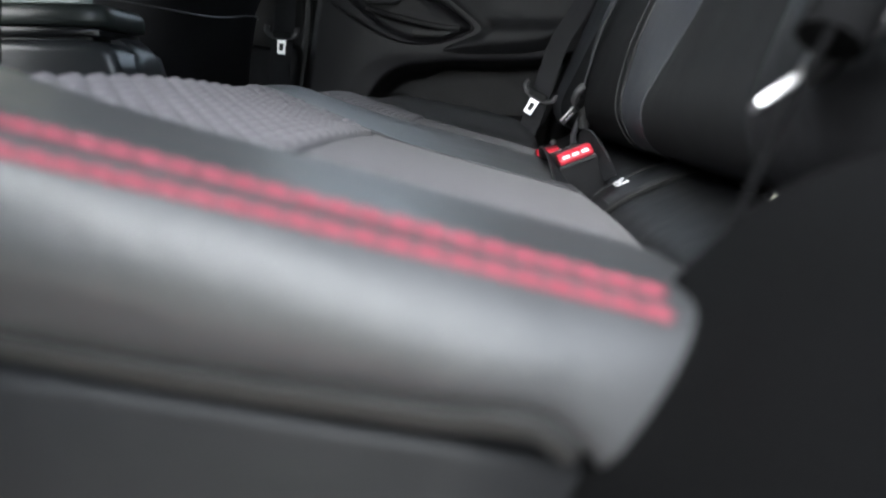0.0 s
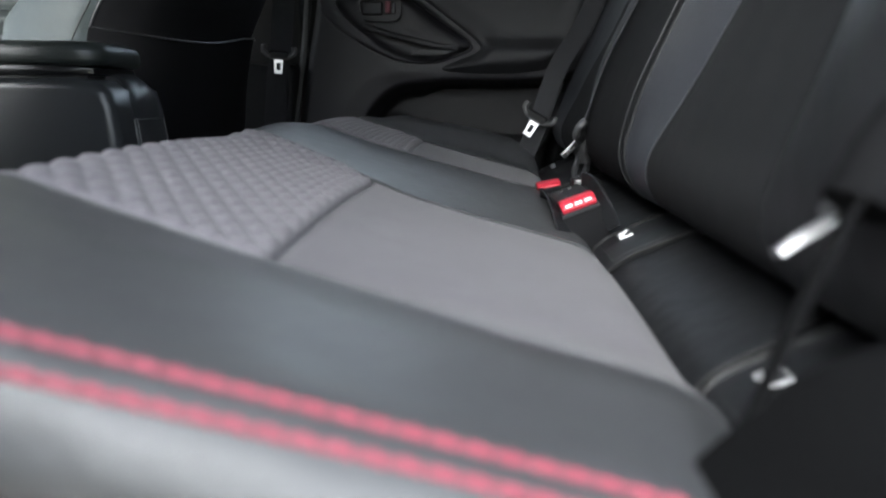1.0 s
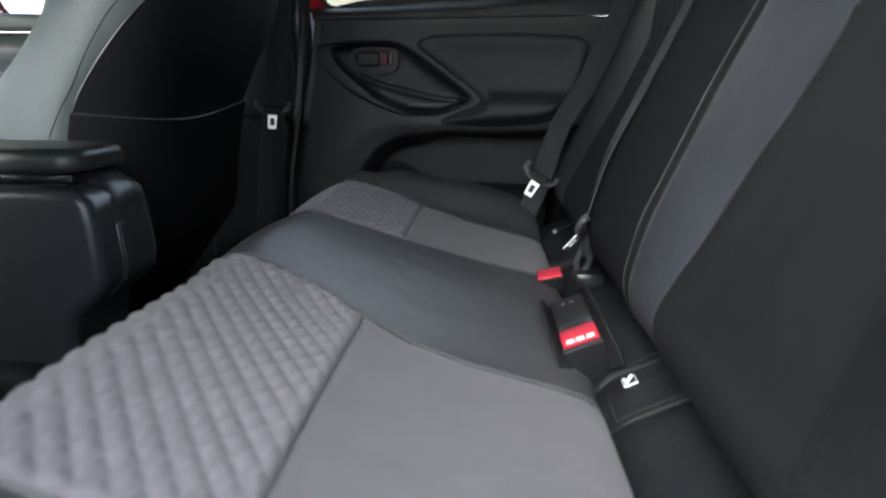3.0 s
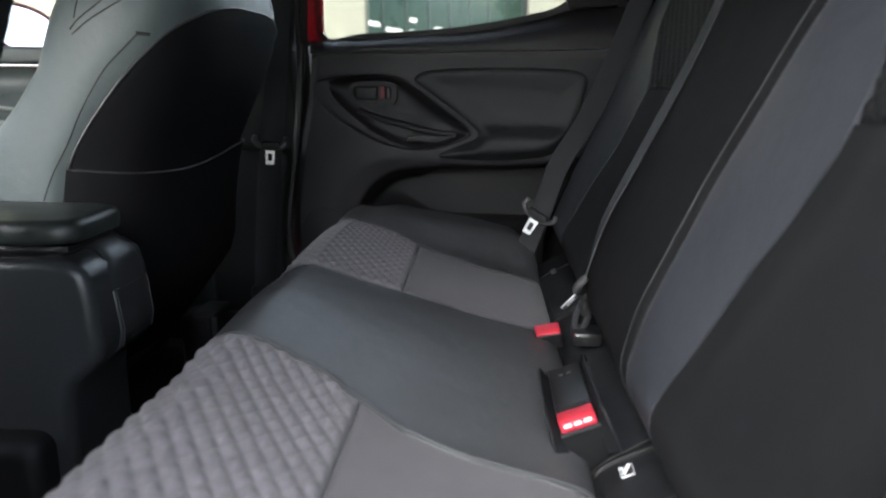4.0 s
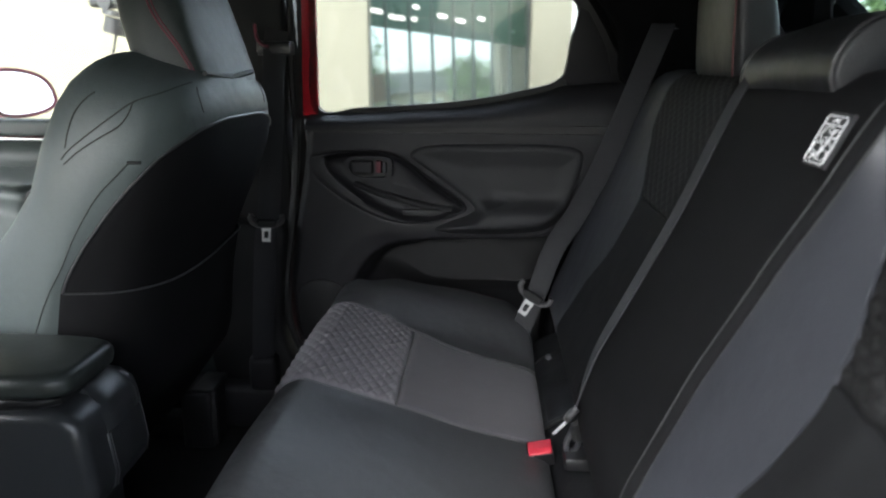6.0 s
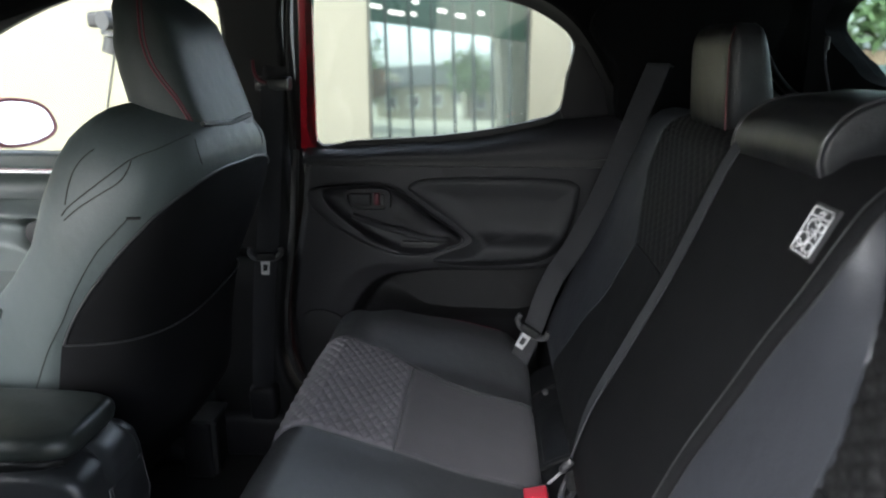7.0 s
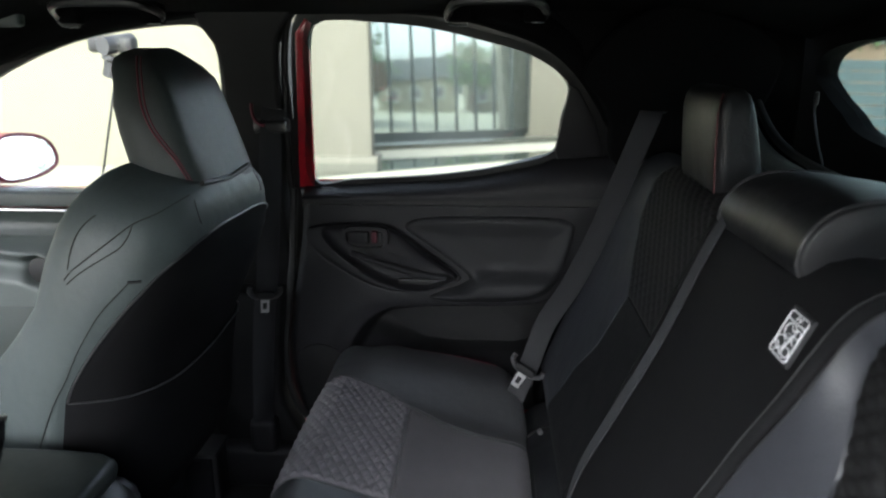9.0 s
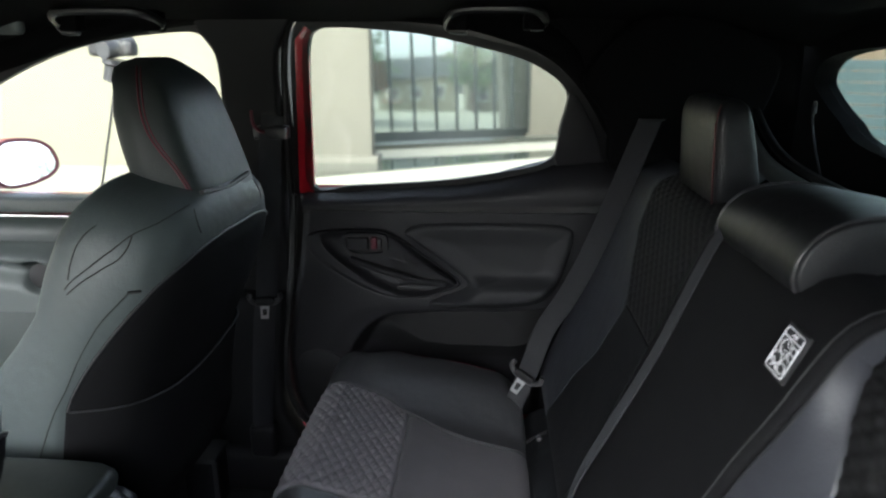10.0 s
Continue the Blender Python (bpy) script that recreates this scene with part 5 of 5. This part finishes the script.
        part("cover_rib", box(-0.420, -0.408, sg * yy - 0.046, sg * yy - 0.034, 0.315, 0.428, 0.003, 2), SATIN_MID, ob)
    return ob


front_seat(1, "black leather front seat with cloth back and dark red piping")
front_seat(-1, "black leather front seat beside the open doorway").location.x += 0.042

# ---- centre console ----
con = thing("centre_console", "black centre console with padded armrest lid", "console", (-0.55, 0.04, 0.40))
con_prof = [(-1.0, 0.40), (-1.0, 0.699), (-0.364, 0.699), (-0.338, 0.695), (-0.322, 0.684), (-0.316, 0.662), (-0.313, 0.630), (-0.310, 0.603), (-0.314, 0.584), (-0.330, 0.567), (-0.347, 0.552), (-0.352, 0.530), (-0.353, 0.40)]
CON_SKEW = 0.03


def skewed(bm):
    """The console's rear end slants away from the doorway."""
    for v in bm.verts:
        if v.co.x > -0.5:
            v.co.x -= CON_SKEW * (v.co.y + 0.05)
    return bm


part("body", skewed(prism(con_prof, -0.036, 0.108, 0.014, 5)), CONSOLE, con, "satin black console body", sharp=50)
rear_face = [(-0.40, 0.560), (-0.40, 0.652), (-0.3130, 0.652), (-0.3100, 0.630), (-0.3070, 0.603), (-0.3110, 0.584), (-0.327, 0.566)]
rear_trim = part("rear_trim", skewed(prism(rear_face, 0.010, 0.092, 0.004, 3)), CONSOLE, con, "stitched black rear trim", sharp=50)


def on_rear(y, x, z):
    return Vector((x - CON_SKEW * (y + 0.05), y, z))


part("seam", tube([on_rear(y, -0.3118, 0.6515) for y in (0.014, 0.05, 0.090)], 0.0010, 5), SATIN_MID, rear_trim)
for yy in (0.0135, 0.0905):
    part("seam", tube([on_rear(yy, x, z) for x, z in ((-0.3118, 0.651), (-0.3092, 0.630), (-0.3062, 0.604), (-0.3100, 0.584))], 0.0009, 5), SATIN_MID, rear_trim)
saddle_prof = curve([(-0.385, 0.718), (-0.360, 0.713), (-0.337, 0.703), (-0.3205, 0.689), (-0.3125, 0.671), (-0.3105, 0.652)], 4)


def saddle(u, v):
    p = saddle_prof[min(int(v * (len(saddle_prof) - 1) + 0.5), len(saddle_prof) - 1)]
    pinch = 0.010 * math.sin(math.pi * min(1, v * 1.1)) ** 2
    a, b = 0.010 + pinch, 0.094 - pinch
    y = a + (b - a) * u
    return on_rear(y, p[0] - 0.006 * (2 * u - 1) ** 4, p[1])


part("hinge_cover", sheet(saddle, [i / 14 for i in range(15)], [i / 20 for i in range(21)], (-0.03, 0, -0.014)), CONSOLE, con, "black leather hinge cover", sharp=60)
part("lid_gap", loft([rounded_ring(-0.62, 0.030, 0.268, 0.060, z, 9, 48) for z in (0.690, 0.712)]), RUBBER, con)
part("inner_lid", loft([rounded_ring(-0.62, 0.030, 0.277 * f, 0.064 * f, z, 9, 48) for z, f in ((0.701, 0.985), (0.703, 1.0), (0.709, 1.0), (0.711, 0.985))]), PLASTIC_SMOOTH, con)
lid_rings = [rounded_ring(-0.62, 0.031, 0.287 * f, 0.067 * g_, z, 8, 56) for z, f, g_ in ((0.7125, 0.985, 0.94), (0.714, 0.996, 0.985), (0.719, 1.0, 1.0), (0.727, 1.0, 1.0), (0.733, 0.993, 0.972), (0.737, 0.98, 0.92), (0.7385, 0.96, 0.84))]
part("armrest_lid", loft(lid_rings), LID, con, "padded black leather armrest lid", sharp=60)
con.location.x += 0.007
part("rear_tunnel_trim", box(-0.80, -0.375, -0.07, 0.11, 0.36, 0.50, 0.02, 4), PLASTIC, con)

# ---- near side of the body ----
structure("dashboard", box(-1.75, -1.35, -0.68, 0.68, 0.36, 0.86, 0.05, 4), PLASTIC, "black dashboard", "dashboard")
structure("near_pillar", slant_y(box(-0.44, -0.32, -0.03, 0.03, 0.36, 1.33, 0.01), 0, 0, 0), PLASTIC, "black near door pillar", "pillar").location = (0, -0.73, 0)
structure("near_front_door", box(-1.35, -0.45, -0.80, -0.71, 0.36, 0.945, 0.02, 3), PLASTIC, "black-trimmed near front door", "car door")
structure("seat_valance", prism([(-0.155, 0.385), (0.140, 0.385), (0.145, 0.536), (0.10, 0.544), (0.0, 0.556), (-0.155, 0.574)], -0.674, -0.60, 0.004, 3), VINYL, "black lower seat valance above the sill", "trim")

# ---- mirror outside the front door ----
mir = thing("door_mirror", "red door mirror outside the front window", "car mirror", (-0.95, 0.90, 0.90))
egg = curve([(0.99, 0.985), (0.975, 1.018), (0.93, 1.038), (0.85, 1.046), (0.79, 1.03), (0.775, 0.98), (0.80, 0.945), (0.87, 0.938), (0.94, 0.945), (0.98, 0.960)], 5, True)
cm = Vector((0.885, 0.99))
rings = []
for x, f_ in ((-0.945, 0.90), (-0.942, 0.98), (-0.948, 1.02), (-0.965, 1.02), (-0.99, 0.97), (-1.02, 0.82), (-1.045, 0.55), (-1.055, 0.25)):
    rings.append([(x, cm.x + (p[0] - cm.x) * f_, cm.y + (p[1] - cm.y) * f_) for p in egg])
part("housing", loft(rings), PAINT, mir, "red and black mirror housing", sharp=50)
rim = [Vector((-0.930 - 0.20 * (p[1] - cm.y) + 0.1 * (p[0] - cm.x), cm.x + (p[0] - cm.x) * 0.93, cm.y + (p[1] - cm.y) * 0.93)) for p in egg]
part("rim", tube(rim + rim[:2], 0.0045, 8), RED_DARK, mir)
SILVER = material("mirror_silver", (0.9, 0.9, 0.9), 0.03, metal=1.0, stain=0.02, rough_var=0.01)
bm = bmesh.new()
f = bm.faces.new([bm.verts.new((-0.930 - 0.20 * (p[1] - cm.y) + 0.1 * (p[0] - cm.x), cm.x + (p[0] - cm.x) * 0.93, cm.y + (p[1] - cm.y) * 0.93)) for p in egg])
r = bmesh.ops.extrude_face_region(bm, geom=[f])
for v in r["geom"]:
    if isinstance(v, bmesh.types.BMVert):
        v.co.x -= 0.004
part("mirror_glass", bm, SILVER, mir, "bright mirror glass")
part("foot", box(-0.99, -0.955, 0.76, 0.80, 0.945, 0.985, 0.008), PLASTIC_SMOOTH, mir)


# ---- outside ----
# Fall of the ground, fitted to the camera's tilt so the exterior lines up.
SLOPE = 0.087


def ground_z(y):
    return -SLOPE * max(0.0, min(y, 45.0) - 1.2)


bm = bmesh.new()
xs = [-400, -120, -60, -30, -15, -8, -4, -2, 0, 2, 4, 8, 15, 30, 60, 120, 400]
ys = [-400, -120, -60, -30, -15, -8, -4, -2, 0, 1.2, 3, 6, 10, 15, 22, 30, 45, 60, 120, 400]
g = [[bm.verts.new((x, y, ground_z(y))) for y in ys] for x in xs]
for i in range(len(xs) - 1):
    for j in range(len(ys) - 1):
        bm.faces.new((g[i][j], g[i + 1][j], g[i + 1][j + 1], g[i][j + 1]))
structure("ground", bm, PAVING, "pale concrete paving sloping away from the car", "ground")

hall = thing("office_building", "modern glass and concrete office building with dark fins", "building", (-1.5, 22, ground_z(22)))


def column(x0, x1, y0, y1, top):
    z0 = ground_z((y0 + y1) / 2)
    c = part("column", box(x0, x1, y0, y1, z0 - 0.3, top, 0.02, 2), CONCRETE, hall, "pale board-marked concrete column")
    part("plinth", box(x0 - 0.12, x1 + 0.12, y0 - 0.12, y1 + 0.12, z0 - 0.3, z0 + 0.18, 0.015, 2), CONCRETE, c)
    return c


column(-3.55, -2.13, 13.0, 13.4, 7.0)
column(1.62, 3.05, 25.6, 26.8, 7.0)
P0, P1 = Vector((-4.6, 19.2)), Vector((1.75, 26.6))
along = (P1 - P0).normalized()
inward = Vector((-along.y, along.x))
if inward.y < 0:
    inward = -inward
LEAN_BACK = math.tan(radians(2.5))
run = (P1 - P0).length
FIN0, FIN_STEP = -0.26, 0.984


def facade_point(d, h, depth=0.0):
    p = P0 + along * d + inward * (depth + LEAN_BACK * max(h, 0))
    base = P0 + along * d
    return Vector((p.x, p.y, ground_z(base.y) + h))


def facade_box(d0, d1, h0, h1, e0, e1):
    bm = bmesh.new()
    v = [bm.verts.new(facade_point(d, h, e)) for e in (e0, e1) for d, h in ((d0, h0), (d1, h0), (d1, h1), (d0, h1))]
    for q in ((0, 1, 2, 3), (7, 6, 5, 4), (0, 4, 5, 1), (1, 5, 6, 2), (2, 6, 7, 3), (3, 7, 4, 0)):
        bm.faces.new([v[i] for i in q])
    return bm


STOREY = 3.72
for i in range(10):
    d0, d1 = FIN0 + FIN_STEP * i, FIN0 + FIN_STEP * (i + 1)
    part("window_pane", facade_box(d0 + 0.025, d1 - 0.025, 0.35, STOREY, 0.0, 0.02), FACADE_GLASS, hall, "sky-reflecting ground floor glazing", 20)
    part("upper_pane", facade_box(d0 + 0.025, d1 - 0.025, STOREY + 0.02, 7.0, 0.0, 0.02), UPPER_GLASS, hall, "dark green upper storey glazing", 20)
for i in range(11):
    d = FIN0 + FIN_STEP * i
    part("fin", facade_box(d - 0.024, d + 0.024, 0.0, 7.0, -0.05, 0.04), MULLION, hall, "dark upright facade fin", 20)
part("base_wall", facade_box(FIN0, run, -0.5, 0.35, -0.05, 0.05), MULLION, hall, "", 20)
for d, h, w in ((2.15, 4.12, 0.42), (2.85, 4.02, 0.62), (3.85, 4.42, 0.25), (3.78, 4.05, 0.20), (4.95, 4.28, 0.40), (5.80, 4.22, 0.42), (6.9, 4.4, 0.3)):
    part("ceiling_lamp", facade_box(d, d + w, h, h + 0.10, -0.03, -0.005), LAMP_WARM, hall, "warm strip lamp behind glass", 20)
part("core", facade_box(-1.0, run + 3, 0.0, 7.2, 0.3, 0.6), ROOM_DARK, hall, "", 20)
kerb = structure("kerb", facade_box(-3.0, run + 4.0, -0.4, 0.28, -2.6, -2.0), WET_STONE, "low dark stone kerb wall", "kerb", 20)

def pool_fn(u, v):
    near, far = Vector((-2.6, 10.2)).lerp(Vector((1.9, 15.9)), u), Vector((-3.6, 12.6)).lerp(Vector((3.2, 19.4)), u)
    p = near.lerp(far, v)
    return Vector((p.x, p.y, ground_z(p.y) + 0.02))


structure("water", sheet(pool_fn, [i / 12 for i in range(13)], [i / 6 for i in range(7)], (0, 0, -0.08)), WATER, "still shallow reflecting pool beside the building", "water")
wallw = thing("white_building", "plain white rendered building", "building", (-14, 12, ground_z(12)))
part("wall", box(-34, -4.3, 12.0, 12.5, -2.5, 9.0, 0.02), PLASTER, wallw)
part("roof_edge", box(-34.1, -4.2, 11.9, 12.6, 9.0, 9.25, 0.02), CONCRETE, wallw)


# ---- light stand outside the front window ----
stand = thing("light_stand", "thin tilted stand with a small grey lamp head", "light stand", (-1.22, 1.5, ground_z(1.5)))
part("pole", tube([(-1.24, 1.5, ground_z(1.5)), (-1.11, 1.5, 0.80), (-1.015, 1.5, 1.15)], 0.004, 8), PLASTIC_SMOOTH, stand)
part("head", tube([(-1.02, 1.5, 1.14), (-1.012, 1.5, 1.165), (-1.008, 1.5, 1.185)], 0.035, 14), RUBBER, stand)
part("collar", tube([(-1.005, 1.5, 1.19), (-1.002, 1.5, 1.205)], 0.045, 14), PLASTIC_SMOOTH, stand)
part("lens", tube([(-1.02, 1.45, 1.235), (-0.98, 1.55, 1.245)], 0.028, 16), SATIN_MID, stand, "round grey lamp lens")
part("bracket", box(-1.085, -0.94, 1.48, 1.52, 1.215, 1.262, 0.012, 3), RUBBER, stand)


# ---- trees and fence ----
def tree(x, y, z, height, spread, seed, leaves=900, size=0.22):
    rnd = random.Random(seed)
    ob = thing("tree", "leafy green tree beyond the car park", "tree", (x, y, z), "trees")
    bm = tube([(x, y, z - 0.2), (x + 0.05, y, z + height * 0.25), (x - 0.05, y + 0.05, z + height * 0.5), (x, y, z + height * 0.8)], height * 0.022, 8)
    for v in bm.verts:
        k = (v.co.z - z) / height
        v.co.x = x + (v.co.x - x) * (1 - 0.6 * k)
        v.co.y = y + (v.co.y - y) * (1 - 0.6 * k)
    tips = []
    for i in range(9):
        a = i * 2.4 + rnd.random()
        h = height * (0.35 + 0.45 * i / 9)
        r = spread * (0.55 + 0.35 * rnd.random()) * (1.1 - 0.6 * i / 9)
        tip = Vector((x + r * math.cos(a), y + r * math.sin(a), z + h + height * 0.16))
        tube([(x, y, z + h), ((x + tip.x) / 2, (y + tip.y) / 2, z + h + height * 0.06), tip], height * 0.007, 5, bm)
        tips.append(tip)
    tips.append(Vector((x, y, z + height * 0.88)))
    part("trunk", bm, BARK, ob)
    verts, faces = [], []
    for i in range(leaves):
        c = rnd.choice(tips) + Vector([rnd.gauss(0, 1) for _ in range(3)]) * spread * 0.26
        a = Vector([rnd.gauss(0, 1) for _ in range(3)]).normalized() * size * (0.6 + rnd.random())
        b = Vector([rnd.gauss(0, 1) for _ in range(3)]).normalized() * size * 0.6
        k = len(verts)
        verts += [c - a, c + b, c + a, c - b]
        faces.append((k, k + 1, k + 2, k + 3))
    me = bpy.data.meshes.new("crown")
    me.from_pydata(verts, [], faces)
    me.materials.append(LEAF)
    cr = new("crown", me)
    cr.parent = ob
    cr.matrix_parent_inverse = Matrix.Translation(-BASE[ob.name])
    return ob


for i, (x, y, h) in enumerate(((-30, -52, 8.5), (-22, -58, 9.5), (-16, -50, 7.0), (-9, -56, 8.0), (-2, -60, 7.5), (6, -54, 8.5), (14, -60, 8.0), (24, -52, 9.0), (35, -56, 8.0))):
    tree(x, y, 0, h, h * 0.42, 20 + i, 1100, 0.4)
for i, (x, y, h) in enumerate(((7.2, 19.5, 4.2), (10.5, 19.0, 3.6), (14.0, 17.0, 4.4))):
    tree(x, y, ground_z(y) + 0.9, h, h * 0.45, 50 + i, 1400, 0.14)
def house(x, y, w, d, h, roof):
    z = ground_z(y)
    ob = thing("house", "small pale house with a grey pitched roof and dark windows", "house", (x, y, z), "houses")
    part("wall", box(x - d / 2, x + d / 2, y - w / 2, y + w / 2, z - 0.3, z + h, 0.02), PLASTER, ob)
    bm = bmesh.new()
    a = [bm.verts.new((x + sx * (d / 2 + 0.3), y + sy * (w / 2 + 0.3), z + h)) for sx, sy in ((-1, -1), (-1, 1), (1, 1), (1, -1))]
    r0, r1 = bm.verts.new((x, y - w / 2 - 0.3, z + h + roof)), bm.verts.new((x, y + w / 2 + 0.3, z + h + roof))
    for q in ((a[0], a[1], r1, r0), (a[2], a[3], r0, r1), (a[0], r0, a[3]), (a[1], a[2], r1), (a[3], a[2], a[1], a[0])):
        bm.faces.new(q)
    part("roof", bm, ROOM_DARK, ob, "grey pitched roof")
    for k in (-0.3, 0.0, 0.3):
        wd = part("window", box(x - d / 2 - 0.05, x - d / 2 - 0.002, y + k * w - 0.5, y + k * w + 0.5, z + h * 0.35, z + h * 0.75, 0.01), WHITE_PRINT, ob)
        part("pane", box(x - d / 2 - 0.06, x - d / 2 - 0.052, y + k * w - 0.42, y + k * w + 0.42, z + h * 0.38, z + h * 0.72, 0), MULLION, wd)


house(44, 24.5, 7.0, 6.0, 2.9, 2.0)
house(48, 33.0, 6.0, 6.0, 3.3, 1.6)
for i, (x, y, h) in enumerate(((38, 20.0, 5.0), (40, 29.5, 5.6), (43, 38.0, 5.4))):
    tree(x, y, ground_z(y), h, h * 0.42, 80 + i, 1100, 0.28)
screen = thing("slatted_fence", "teal painted horizontal slatted fence", "fence", (7.5, 12.5, ground_z(12.5)))
q0, q1 = Vector((4.9, 14.4)), Vector((13.5, 10.0))
fd = (q1 - q0).normalized()
fa = math.degrees(math.atan2(fd.y, fd.x))
fm = Matrix.Translation((q0.x, q0.y, -1.35)) @ Matrix.Rotation(radians(fa), 4, "Z")
for i in range(11):
    part("slat", box(0, (q1 - q0).length, -0.02, 0.02, 0.05 + i * 0.205, 0.05 + i * 0.205 + 0.185, 0.006, 1, fm), SLAT, screen)
for i in range(6):
    part("post", box(i * 2.1, i * 2.1 + 0.09, 0.022, 0.11, -0.6, 2.3, 0.006, 1, fm), MULLION, screen)


def bank_fn(u, v):
    p = q0 + fd * ((q1 - q0).length * (u * 1.3 - 0.02)) + Vector((-fd.y, fd.x)) * (0.8 + 7 * v)
    return Vector((p.x, p.y, -1.4 + 2.55 * ease(0, 0.7, v) + 0.25 * noise.noise(Vector((p.x, p.y, 0)))))


structure("earth_bank", sheet(bank_fn, [i / 30 for i in range(31)], [i / 14 for i in range(15)], (0, 0, -1.2)), EARTH, "bare brown earth bank behind the fence", "ground")
